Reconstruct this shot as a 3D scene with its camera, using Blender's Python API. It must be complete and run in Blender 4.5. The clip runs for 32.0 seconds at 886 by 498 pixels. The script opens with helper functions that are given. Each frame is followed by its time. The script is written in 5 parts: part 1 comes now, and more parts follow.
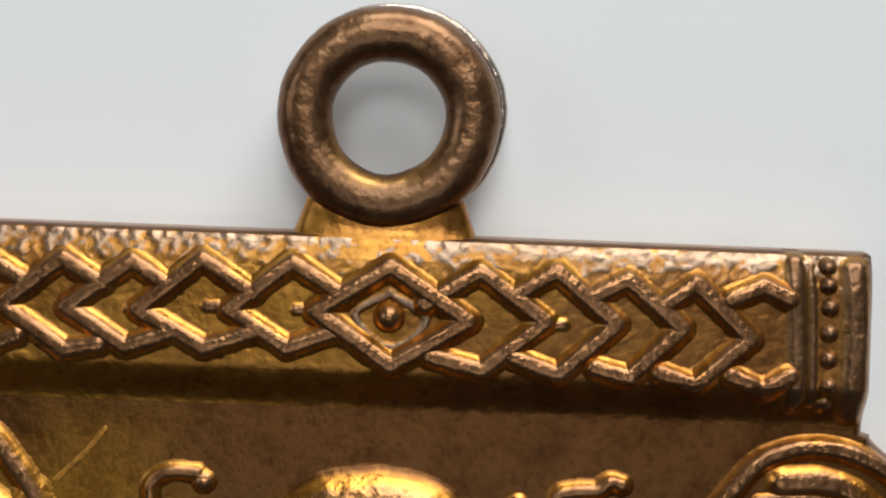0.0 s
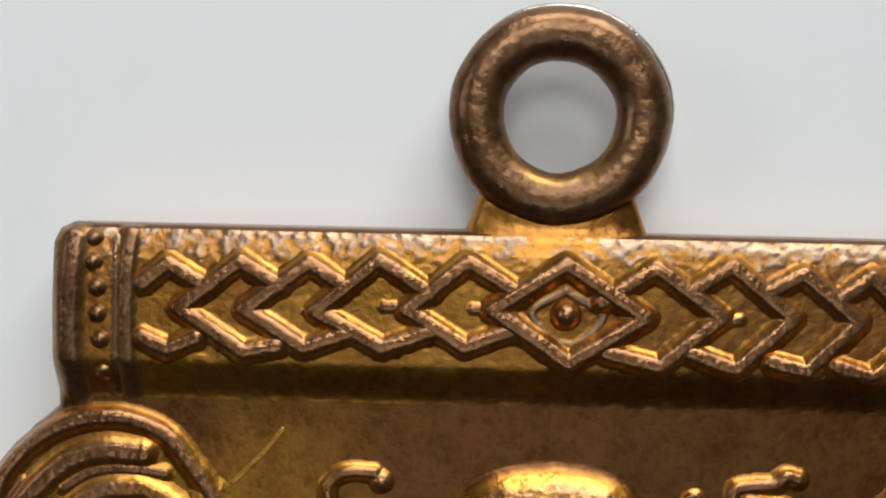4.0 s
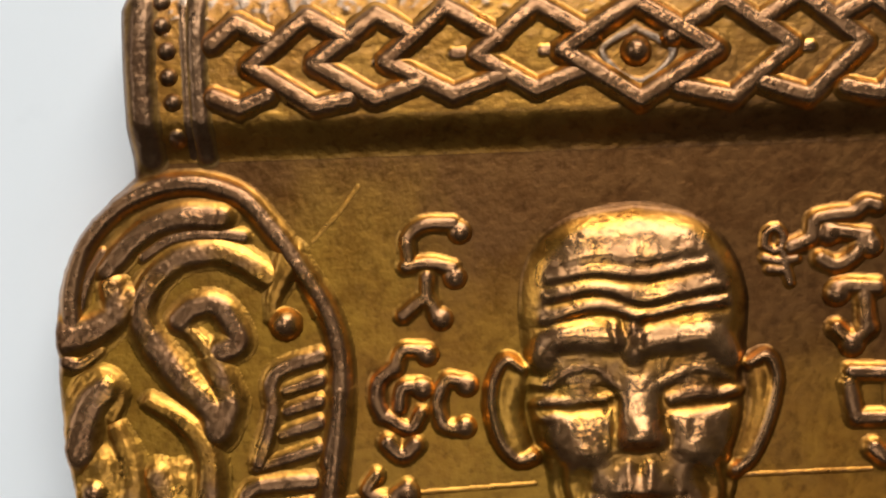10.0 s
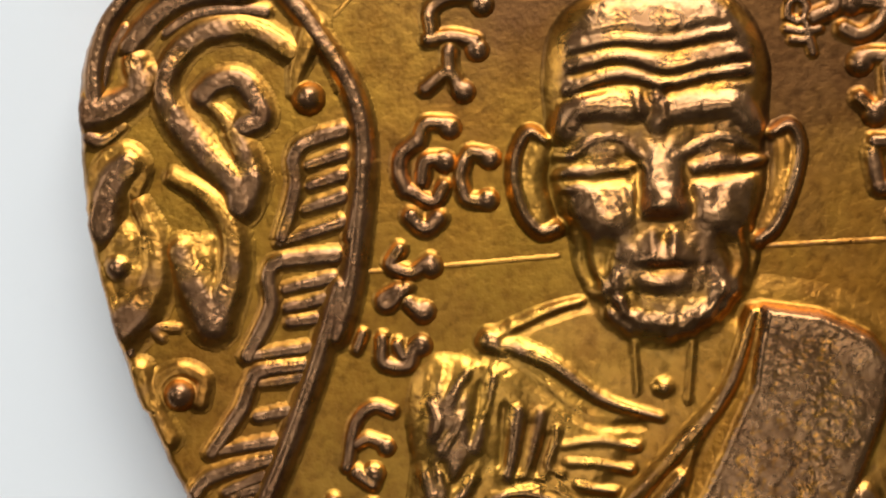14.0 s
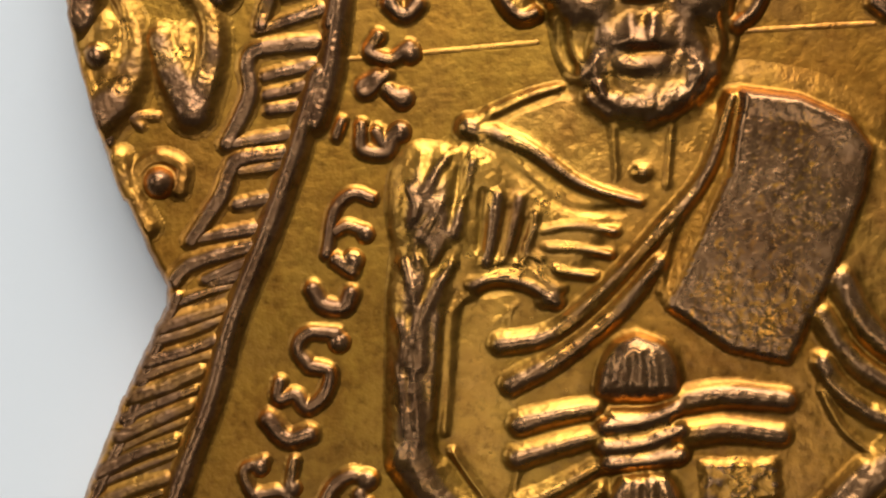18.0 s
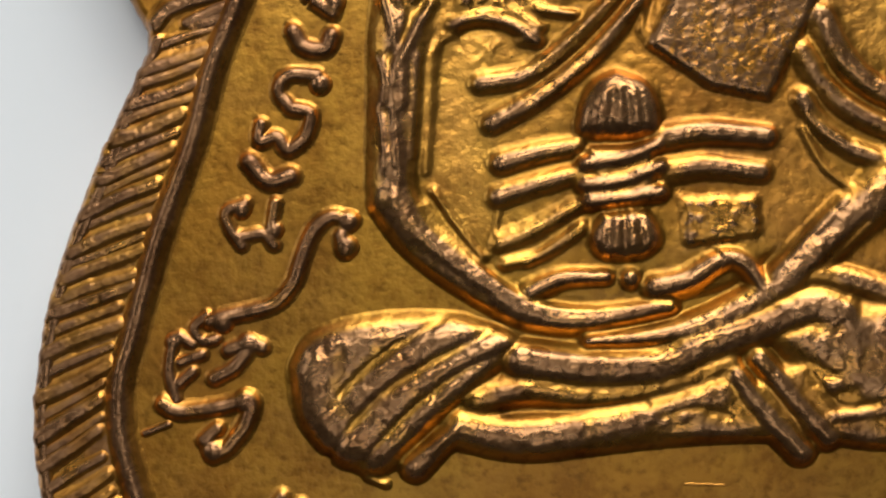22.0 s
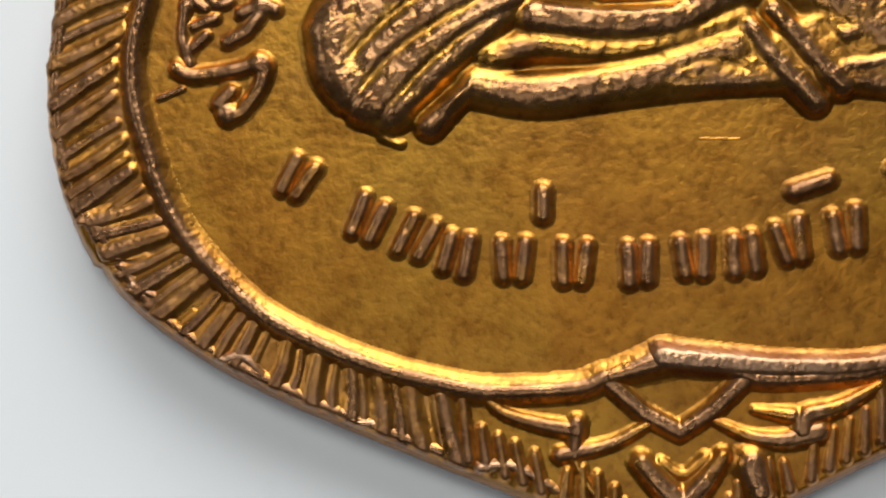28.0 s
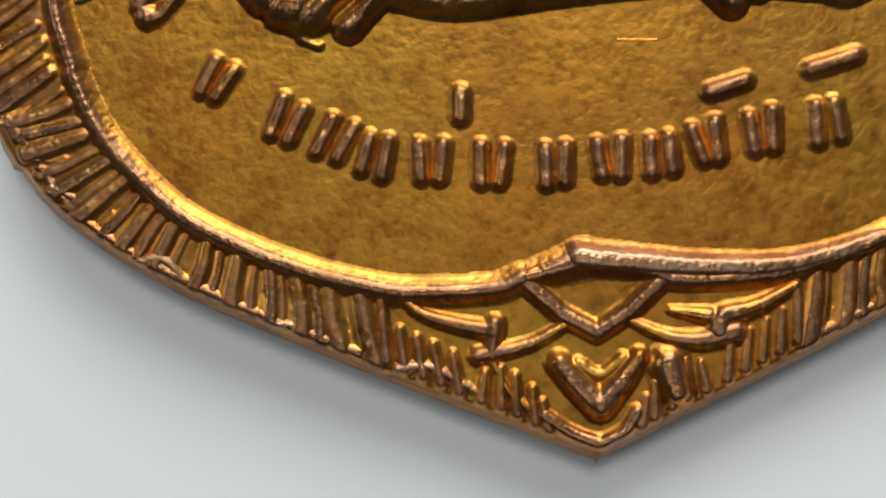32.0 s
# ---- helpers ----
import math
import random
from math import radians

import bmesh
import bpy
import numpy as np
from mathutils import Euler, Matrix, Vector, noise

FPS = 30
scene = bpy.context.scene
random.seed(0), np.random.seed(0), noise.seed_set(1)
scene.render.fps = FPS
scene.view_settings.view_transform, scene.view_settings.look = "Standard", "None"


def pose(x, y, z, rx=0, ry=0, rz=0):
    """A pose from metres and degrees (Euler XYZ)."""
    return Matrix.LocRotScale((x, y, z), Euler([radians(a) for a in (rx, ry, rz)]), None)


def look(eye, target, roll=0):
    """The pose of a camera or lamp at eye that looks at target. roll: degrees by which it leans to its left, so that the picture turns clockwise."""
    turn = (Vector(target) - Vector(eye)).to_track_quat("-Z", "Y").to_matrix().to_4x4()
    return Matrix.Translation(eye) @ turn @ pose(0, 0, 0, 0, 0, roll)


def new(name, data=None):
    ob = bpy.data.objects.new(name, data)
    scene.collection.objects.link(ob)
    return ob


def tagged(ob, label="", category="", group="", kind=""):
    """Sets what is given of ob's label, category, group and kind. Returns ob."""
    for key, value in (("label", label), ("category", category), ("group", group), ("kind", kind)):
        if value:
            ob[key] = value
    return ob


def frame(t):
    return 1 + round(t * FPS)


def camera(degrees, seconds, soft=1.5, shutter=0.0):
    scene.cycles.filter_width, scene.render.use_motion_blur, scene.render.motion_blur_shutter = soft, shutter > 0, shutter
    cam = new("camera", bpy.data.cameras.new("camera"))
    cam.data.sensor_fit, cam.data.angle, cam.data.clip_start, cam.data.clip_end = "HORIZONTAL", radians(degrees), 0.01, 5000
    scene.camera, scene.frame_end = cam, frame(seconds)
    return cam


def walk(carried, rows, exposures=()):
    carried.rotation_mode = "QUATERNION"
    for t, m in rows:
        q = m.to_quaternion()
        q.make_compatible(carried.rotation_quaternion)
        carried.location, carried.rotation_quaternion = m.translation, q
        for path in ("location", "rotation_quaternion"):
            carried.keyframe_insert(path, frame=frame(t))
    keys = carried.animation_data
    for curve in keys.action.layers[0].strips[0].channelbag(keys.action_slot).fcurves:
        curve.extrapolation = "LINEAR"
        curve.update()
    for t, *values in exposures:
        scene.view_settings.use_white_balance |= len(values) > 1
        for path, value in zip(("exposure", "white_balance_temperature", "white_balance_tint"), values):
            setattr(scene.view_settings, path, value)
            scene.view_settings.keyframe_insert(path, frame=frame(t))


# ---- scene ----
# A cast bronze medal, about 26 x 38 mm, lies on a white table; lengths below are millimetres.
MM = 0.001
cam = camera(35.0, 32.0, soft=2.15)
# seconds, eye in millimetres, Euler angles in degrees
ROWS = [
    (0, 1.341, 1.328, 30.036, 0.203, 0.608, 2.197),
    (0.5, 0.610, 1.426, 30.050, 0.206, 0.629, 2.100),
    (1, -0.162, 1.391, 30.076, 0.209, 0.654, 1.931),
    (1.5, -0.851, 1.468, 30.102, 0.216, 0.678, 2.005),
    (2, -1.270, 1.508, 30.124, 0.227, 0.709, 1.954),
    (2.5, -1.652, 1.463, 30.146, 0.238, 0.746, 1.852),
    (4.5, -2.164, 0.890, 30.235, 0.281, 0.917, 1.044),
    (5, -2.286, 0.516, 30.242, 0.293, 0.960, 0.699),
    (5.5, -2.391, 0.182, 30.236, 0.306, 0.996, 0.443),
    (6, -2.495, -0.209, 30.232, 0.317, 1.036, 0.084),
    (6.5, -2.605, -0.586, 30.236, 0.314, 1.084, -0.214),
    (7, -2.666, -0.853, 30.240, 0.302, 1.141, -0.497),
    (7.5, -2.736, -1.311, 30.239, 0.279, 1.207, -0.902),
    (8, -2.867, -1.934, 30.235, 0.247, 1.276, -1.289),
    (8.5, -2.978, -2.428, 30.237, 0.213, 1.353, -1.501),
    (9, -3.106, -3.030, 30.221, 0.174, 1.432, -1.658),
    (9.5, -3.177, -3.428, 30.229, 0.144, 1.510, -1.726),
    (10, -3.256, -3.975, 30.233, 0.125, 1.580, -1.850),
    (10.5, -3.326, -4.737, 30.248, 0.114, 1.635, -1.899),
    (11, -3.382, -5.457, 30.265, 0.105, 1.674, -2.126),
    (11.5, -3.371, -6.047, 30.263, 0.100, 1.711, -2.241),
    (12, -3.454, -6.581, 30.265, 0.096, 1.740, -2.272),
    (12.5, -3.512, -7.075, 30.256, 0.088, 1.766, -2.299),
    (13, -3.602, -7.585, 30.261, 0.084, 1.786, -2.196),
    (13.5, -3.769, -8.145, 30.247, 0.085, 1.799, -1.978),
    (15.5, -3.701, -10.055, 30.205, 0.035, 1.855, -2.192),
    (16, -3.662, -10.665, 30.223, 0.016, 1.877, -2.192),
    (16.5, -3.613, -11.084, 30.228, 0.001, 1.896, -2.120),
    (17, -3.586, -11.376, 30.222, -0.011, 1.912, -2.097),
    (17.5, -3.498, -12.155, 30.222, -0.024, 1.921, -2.077),
    (18, -3.429, -13.004, 30.230, -0.035, 1.918, -2.018),
    (18.5, -3.406, -13.811, 30.252, -0.048, 1.913, -1.994),
    (19, -3.377, -14.170, 30.267, -0.064, 1.898, -1.943),
    (19.5, -3.407, -14.843, 30.270, -0.084, 1.886, -1.816),
    (20, -3.407, -15.173, 30.259, -0.106, 1.874, -1.817),
    (20.5, -3.357, -15.670, 30.272, -0.126, 1.864, -1.860),
    (21, -3.297, -16.668, 30.276, -0.145, 1.851, -1.968),
    (21.5, -3.276, -17.512, 30.273, -0.166, 1.846, -2.151),
    (22, -3.263, -18.312, 30.273, -0.181, 1.846, -2.225),
    (22.5, -3.252, -18.857, 30.264, -0.192, 1.861, -2.247),
    (23, -3.271, -19.693, 30.280, -0.217, 1.879, -2.269),
    (23.5, -3.297, -20.368, 30.264, -0.239, 1.893, -2.307),
    (24, -3.334, -20.623, 30.284, -0.257, 1.902, -2.388),
    (24.5, -3.418, -21.222, 30.299, -0.275, 1.906, -2.543),
    (25, -3.452, -22.073, 30.300, -0.290, 1.902, -2.626),
    (25.5, -3.491, -23.096, 30.292, -0.298, 1.892, -2.723),
    (27.5, -3.785, -24.912, 30.300, -0.290, 1.889, -2.864),
    (28, -3.843, -25.315, 30.302, -0.291, 1.887, -2.942),
    (28.5, -3.928, -25.800, 30.314, -0.299, 1.879, -3.119),
    (29, -4.024, -26.417, 30.327, -0.310, 1.865, -3.301),
    (29.5, -3.996, -26.792, 30.333, -0.318, 1.852, -3.271),
    (30, -3.866, -26.833, 30.338, -0.328, 1.835, -3.257),
    (30.5, -3.480, -27.152, 30.340, -0.337, 1.819, -3.186),
    (31, -3.264, -27.264, 30.343, -0.343, 1.805, -3.128),
    (31.5, -2.817, -27.301, 30.331, -0.344, 1.795, -2.998),
    (32, -2.297, -27.420, 30.326, -0.345, 1.790, -2.939),
]
EXPOSURES = [(0.0, 0.1), (6.0, 0.06), (9.0, 0.2), (12.0, 0.38), (16.0, 0.26), (18.0, 0.18), (25.0, 0.22), (28.0, 0.32), (30.0, 0.2), (32.0, 0.2)]
walk(cam, [(t, pose(x * MM, y * MM, z * MM, rx, ry, rz)) for t, x, y, z, rx, ry, rz in ROWS], EXPOSURES)

# ---------------------------------------------------------------- light
world = bpy.data.worlds.new("world")
scene.world = world
world.use_nodes = True
wn = world.node_tree
sky = wn.nodes.new("ShaderNodeTexSky")
sky.sky_type, sky.sun_disc = "NISHITA", False
sky.sun_elevation, sky.sun_rotation = radians(40), radians(30)
wn.nodes["Background"].inputs["Strength"].default_value = 0.1
wn.links.new(sky.outputs[0], wn.nodes["Background"].inputs["Color"])

ROOM = 1.2          # half the room, in metres
HIGH = 1.7          # ceiling above the table


def window_light(name, eye, target, wide, tall, watts, colour):
    lamp = bpy.data.lights.new(name, "AREA")
    lamp.shape, lamp.size, lamp.size_y, lamp.energy, lamp.color = "RECTANGLE", wide, tall, watts, colour
    ob = new(name, lamp)
    ob.matrix_world = look(eye, target)
    return ob


window_light("window_light", (0.3, ROOM - 0.01, 0.74), (0.3, 0, 0.74), 1.25, 0.9, 21.0, (0.98, 1.0, 1.0))
# unseen overhead source, its place judged from where the highlights sit
window_light("unseen_overhead", (0.0, 0.75, HIGH + 0.01), (0.0, 0.75, 0.0), 0.8, 0.6, 9.0, (0.99, 1.0, 0.99))
# second unseen lamp, added to brighten flat metal that reflects southward
window_light("unseen_overhead", (0.0, -0.45, HIGH + 0.01), (0.0, -0.45, 0.0), 0.8, 0.4, 1.5, (0.99, 1.0, 0.99))
window_light("window_light", (-ROOM + 0.01, 0.35, 0.95), (0, 0.35, 0.95), 0.7, 0.7, 2.5, (0.97, 0.99, 1.0))

# ---------------------------------------------------------------- materials


def material(name):
    m = bpy.data.materials.new(name)
    m.use_nodes = True
    return m, m.node_tree.nodes, m.node_tree.links, m.node_tree.nodes["Principled BSDF"]


def noise_node(n, l, scale, detail=4, rough=0.55, coords=None, distortion=0.0):
    tex = n.new("ShaderNodeTexNoise")
    tex.inputs["Scale"].default_value, tex.inputs["Detail"].default_value = scale, detail
    tex.inputs["Roughness"].default_value, tex.inputs["Distortion"].default_value = rough, distortion
    l.new(coords, tex.inputs["Vector"])
    return tex.outputs[0]


def ramp_node(n, l, value, stops):
    r = n.new("ShaderNodeValToRGB")
    while len(r.color_ramp.elements) < len(stops):
        r.color_ramp.elements.new(0.5)
    for e, (at, colour) in zip(r.color_ramp.elements, stops):
        e.position, e.color = at, (*colour, 1) if len(colour) == 3 else colour
    l.new(value, r.inputs[0])
    return r.outputs[0]


def mix_node(n, l, factor, a, b, how="MIX"):
    m = n.new("ShaderNodeMix")
    m.data_type, m.blend_type = "RGBA", how
    for socket, value in ((m.inputs[0], factor), (m.inputs[6], a), (m.inputs[7], b)):
        if isinstance(value, (int, float)):
            socket.default_value = value
        elif isinstance(value, tuple):
            socket.default_value = (*value, 1)
        else:
            l.new(value, socket)
    return m.outputs[2]


def math_node(n, l, how, a, b=0.0, clamp=False):
    m = n.new("ShaderNodeMath")
    m.operation, m.use_clamp = how, clamp
    for socket, value in zip(m.inputs, (a, b)):
        if isinstance(value, (int, float)):
            socket.default_value = value
        else:
            l.new(value, socket)
    return m.outputs[0]


TONE = 0.8         # old, slightly tarnished metal


FIELD_GOLD = (0.5, 0.243, 0.03), (0.495, 0.206, 0.025), (0.35, 0.152, 0.027)
# darker brown, blended into the gold towards the top and right
BROWN_TINT = (0.165, 0.069, 0.022)


def bronze(name, mids, high, tops, rough, grain=1.0, span=0.4, brown_slope=(30, 170, -0.1), coat=0.12, blotchy=1.0):
    """Gilt bronze: gold on the field, browner towards the top and right, brighter gilt on the flanks of the relief,
    worn to brown copper where it is proud (attribute "proud").
    """
    field = [tuple(TONE * c for c in k) for k in FIELD_GOLD]
    mids, high = [tuple(TONE * c for c in k) for k in mids], tuple(TONE * c for c in high)
    m, n, l, bsdf = material(name)
    co = n.new("ShaderNodeTexCoord").outputs["Object"]
    cloud = noise_node(n, l, 130, 4, 0.55, co)
    patch = noise_node(n, l, 420, 4, 0.6, co, 0.2)
    mid = noise_node(n, l, 1700, 2, 0.55, co)
    fine = noise_node(n, l, 4600, 2, 0.6, co)
    broad = ramp_node(n, l, cloud, [(0.42, (0, 0, 0)), (0.58, (1, 1, 1))])
    small = ramp_node(n, l, patch, [(0.46, (0, 0, 0)), (0.74, (0.8, 0.8, 0.8))])
    gold = mix_node(n, l, small, mix_node(n, l, broad, field[0], field[1]), field[2])
    along_x, along_y, start = brown_slope
    sep = n.new("ShaderNodeSeparateXYZ")
    l.new(co, sep.inputs[0])
    t = math_node(n, l, "ADD", math_node(n, l, "MULTIPLY", sep.outputs["Y"], along_y), math_node(n, l, "MULTIPLY", cloud, 1.7))
    t = math_node(n, l, "ADD", t, math_node(n, l, "MULTIPLY", patch, 0.8))
    t = math_node(n, l, "ADD", t, math_node(n, l, "MULTIPLY", sep.outputs["X"], along_x))
    t = math_node(n, l, "SUBTRACT", t, start)
    gold = mix_node(n, l, ramp_node(n, l, t, [(0.0, (0, 0, 0)), (0.7, (0.9, 0.9, 0.9))]), gold, tuple(TONE * c for c in BROWN_TINT))
    gilt = mix_node(n, l, small, mix_node(n, l, broad, mids[0], mids[1]), mids[2])
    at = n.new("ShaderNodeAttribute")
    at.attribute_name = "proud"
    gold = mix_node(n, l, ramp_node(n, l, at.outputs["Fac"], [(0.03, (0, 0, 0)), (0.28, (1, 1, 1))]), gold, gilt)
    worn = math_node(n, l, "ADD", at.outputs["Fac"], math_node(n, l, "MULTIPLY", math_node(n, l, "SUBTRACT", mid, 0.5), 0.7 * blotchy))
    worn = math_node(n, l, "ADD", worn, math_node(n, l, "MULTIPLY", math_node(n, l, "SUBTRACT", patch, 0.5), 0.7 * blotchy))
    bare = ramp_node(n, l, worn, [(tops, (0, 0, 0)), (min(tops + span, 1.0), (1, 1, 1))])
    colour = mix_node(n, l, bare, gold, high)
    speck = ramp_node(n, l, fine, [(0.3, (0.35, 0.3, 0.27)), (0.48, (1, 1, 1))])
    colour = mix_node(n, l, 0.45, colour, speck, "MULTIPLY")
    blotch = noise_node(n, l, 950, 5, 0.72, co)
    colour = mix_node(n, l, 0.6, colour, ramp_node(n, l, blotch, [(0.36, (0.52, 0.42, 0.34)), (0.5, (0.95, 0.93, 0.9)), (0.66, (1.15, 1.18, 1.2))]), "MULTIPLY")
    l.new(colour, bsdf.inputs["Base Color"])
    l.new(math_node(n, l, "SUBTRACT", 0.94, math_node(n, l, "MULTIPLY", bare, 0.1)), bsdf.inputs["Metallic"])
    bsdf.inputs["Specular IOR Level"].default_value = 0.3
    bsdf.inputs["Coat Weight"].default_value, bsdf.inputs["Coat Roughness"].default_value = coat, 0.22
    rg = math_node(n, l, "ADD", math_node(n, l, "MULTIPLY", mid, 0.3), rough - 0.15)
    rg = math_node(n, l, "SUBTRACT", rg, math_node(n, l, "MULTIPLY", at.outputs["Fac"], 0.1))
    l.new(rg, bsdf.inputs["Roughness"])
    normal = None
    for tex, strength, deep in ((patch, 0.1, 0.00005), (mid, 0.26, 0.00004), (fine, 0.8, 0.000027)):
        b = n.new("ShaderNodeBump")
        b.inputs["Strength"].default_value, b.inputs["Distance"].default_value = strength * grain, deep
        l.new(tex, b.inputs["Height"])
        if normal:
            l.new(normal, b.inputs["Normal"])
        normal = b.outputs[0]
    l.new(normal, bsdf.inputs["Normal"])
    return m


GILT, COPPER = ((0.76, 0.355, 0.058), (0.74, 0.305, 0.045), (0.58, 0.235, 0.055)), (0.385, 0.187, 0.078)
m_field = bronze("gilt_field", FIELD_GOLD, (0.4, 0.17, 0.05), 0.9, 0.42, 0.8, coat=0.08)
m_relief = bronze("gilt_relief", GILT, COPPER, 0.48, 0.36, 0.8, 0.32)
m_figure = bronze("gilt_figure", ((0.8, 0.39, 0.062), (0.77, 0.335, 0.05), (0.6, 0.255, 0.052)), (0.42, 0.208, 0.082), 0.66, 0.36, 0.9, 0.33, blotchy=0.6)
m_bar = bronze("gilt_bar", ((0.52, 0.24, 0.05), (0.45, 0.195, 0.046), (0.34, 0.145, 0.044)), (0.42, 0.28, 0.18), 0.55, 0.44, 1.1, 0.4, (110, 0, 0.85))
m_ridge = bronze("gilt_ridge", ((0.72, 0.34, 0.06), (0.68, 0.29, 0.048), (0.55, 0.23, 0.06)), COPPER, 0.55, 0.42, 0.9, 0.4)
m_dark = bronze("worn_bronze", ((0.52, 0.28, 0.07), (0.44, 0.22, 0.06), (0.46, 0.24, 0.065)), (0.27, 0.14, 0.065), 0.3, 0.42, 0.9)
m_edge = bronze("worn_edge", ((0.52, 0.26, 0.08), (0.46, 0.21, 0.07), (0.4, 0.17, 0.06)), (0.5, 0.28, 0.15), 0.4, 0.4, 1.4)
m_silver = bronze("bare_edge", ((0.7, 0.62, 0.5), (0.6, 0.5, 0.4), (0.6, 0.5, 0.4)), (0.6, 0.5, 0.42), 0.5, 0.3)


def paper():
    m, n, l, bsdf = material("white_table")
    co = n.new("ShaderNodeTexCoord").outputs["Object"]
    a = noise_node(n, l, 60, 4, 0.5, co)
    b = noise_node(n, l, 900, 4, 0.6, co)
    c = ramp_node(n, l, a, [(0.3, (0.83, 0.842, 0.832)), (0.7, (0.86, 0.866, 0.852))])
    c = mix_node(n, l, ramp_node(n, l, b, [(0.62, (0, 0, 0)), (0.8, (0.1, 0.1, 0.1))]), c, (0.62, 0.63, 0.64))
    l.new(c, bsdf.inputs["Base Color"])
    bsdf.inputs["Roughness"].default_value = 0.55
    bump = n.new("ShaderNodeBump")
    bump.inputs["Strength"].default_value, bump.inputs["Distance"].default_value = 0.1, 0.00003
    l.new(b, bump.inputs["Height"])
    l.new(bump.outputs[0], bsdf.inputs["Normal"])
    return m


def plaster(name, c1, c2):
    m, n, l, bsdf = material(name)
    co = n.new("ShaderNodeTexCoord").outputs["Object"]
    c = ramp_node(n, l, noise_node(n, l, 5, 5, 0.6, co), [(0.3, c1), (0.7, c2)])
    l.new(c, bsdf.inputs["Base Color"])
    bsdf.inputs["Roughness"].default_value = 0.85
    return m


m_table = paper()
# very dark on purpose: the unseen surround only shapes what the metal reflects
m_wall = plaster("dark_surround", (0.022, 0.0215, 0.021), (0.027, 0.0265, 0.026))
m_ceiling = plaster("dark_surround_ceiling", (0.06, 0.059, 0.058), (0.07, 0.069, 0.068))

# ---------------------------------------------------------------- mesh helpers


def mesh_object(name, verts, faces, mat, parent=None, label="", proud=None, smooth=True, normals=None):
    me = bpy.data.meshes.new(name)
    me.from_pydata(verts, [], faces)
    me.polygons.foreach_set("use_smooth", [smooth] * len(me.polygons))
    me.materials.append(mat)
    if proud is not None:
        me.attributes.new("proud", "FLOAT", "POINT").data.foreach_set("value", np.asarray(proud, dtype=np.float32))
    me.update()
    if normals is not None:
        me.normals_split_custom_set_from_vertices(normals)
    ob = new(name, me)
    if parent:
        ob.parent = parent
    if label:
        ob["label"] = label
    return ob


def boxes(name, parts, mat):
    """One mesh of several boxes, each (low corner, high corner), in metres."""
    v, f = [], []
    for (x0, y0, z0), (x1, y1, z1) in parts:
        k = len(v)
        v += [(x, y, z) for z in (z0, z1) for y in (y0, y1) for x in (x0, x1)]
        f += [tuple(k + i for i in q) for q in ((0, 2, 3, 1), (4, 5, 7, 6), (0, 1, 5, 4), (2, 6, 7, 3), (0, 4, 6, 2), (1, 3, 7, 5))]
    return mesh_object(name, v, f, mat, smooth=False)


# ---------------------------------------------------------------- the table, and an unseen room added round it to shape reflections
BACK = -0.15          # height of the table top and of the medal's back, millimetres
LOW = -0.74        # the floor below the table top
table = boxes("table_surface", [((-0.4, -0.4, -0.03), (0.4, 0.4, BACK * MM))], m_table)
tagged(table, "smooth white table top with faint grey mottling", "table", kind="structure")
base = boxes("table_base", [((-0.25, -0.25, LOW), (0.25, 0.25, -0.03))], m_wall)
tagged(base, "plain grey block that carries the table top", "table base", kind="structure")
T = 0.12
north = boxes("wall_north", [((-ROOM, ROOM, LOW), (-0.33, ROOM + T, HIGH)), ((0.93, ROOM, LOW), (ROOM, ROOM + T, HIGH)),
                             ((-0.33, ROOM, LOW), (0.93, ROOM + T, 0.28)), ((-0.33, ROOM, 1.2), (0.93, ROOM + T, HIGH))], m_wall)
west = boxes("wall_west", [((-ROOM - T, -ROOM, LOW), (-ROOM, 0.0, HIGH)), ((-ROOM - T, 0.7, LOW), (-ROOM, ROOM + T, HIGH)),
                           ((-ROOM - T, 0.0, LOW), (-ROOM, 0.7, 0.6)), ((-ROOM - T, 0.0, 1.3), (-ROOM, 0.7, HIGH))], m_wall)
east = boxes("wall_east", [((ROOM, -ROOM, LOW), (ROOM + T, ROOM + T, HIGH))], m_wall)
south = boxes("wall_south", [((-ROOM - T, -ROOM - T, LOW), (ROOM + T, -ROOM, HIGH))], m_wall)
roof = boxes("ceiling", [((-ROOM - T, -ROOM - T, HIGH), (ROOM + T, -0.65, HIGH + T)), ((-ROOM - T, -0.25, HIGH), (ROOM + T, 0.45, HIGH + T)), ((-ROOM - T, 1.05, HIGH), (ROOM + T, ROOM + T, HIGH + T)),
                         ((-ROOM - T, 0.45, HIGH), (-0.4, 1.05, HIGH + T)), ((0.4, 0.45, HIGH), (ROOM + T, 1.05, HIGH + T)),
                         ((-ROOM - T, -0.65, HIGH), (-0.4, -0.25, HIGH + T)), ((0.4, -0.65, HIGH), (ROOM + T, -0.25, HIGH + T))], m_ceiling)
under = boxes("floor", [((-ROOM - T, -ROOM - T, LOW - T), (ROOM + T, ROOM + T, LOW))], m_wall)
tagged(under, "unseen near-black floor, added to keep reflections dark", "floor", kind="structure")
for ob in (north, west, east, south):
    tagged(ob, "unseen near-black wall, added to keep reflections dark", "wall", kind="structure")
tagged(roof, "unseen dark grey ceiling, added to shape reflections", "ceiling", kind="structure")

# ---------------------------------------------------------------- the medal: outline and ground
AXIS = -0.25        # the medal's axis of symmetry
FIELD = 1.15        # height of the flat field above the table


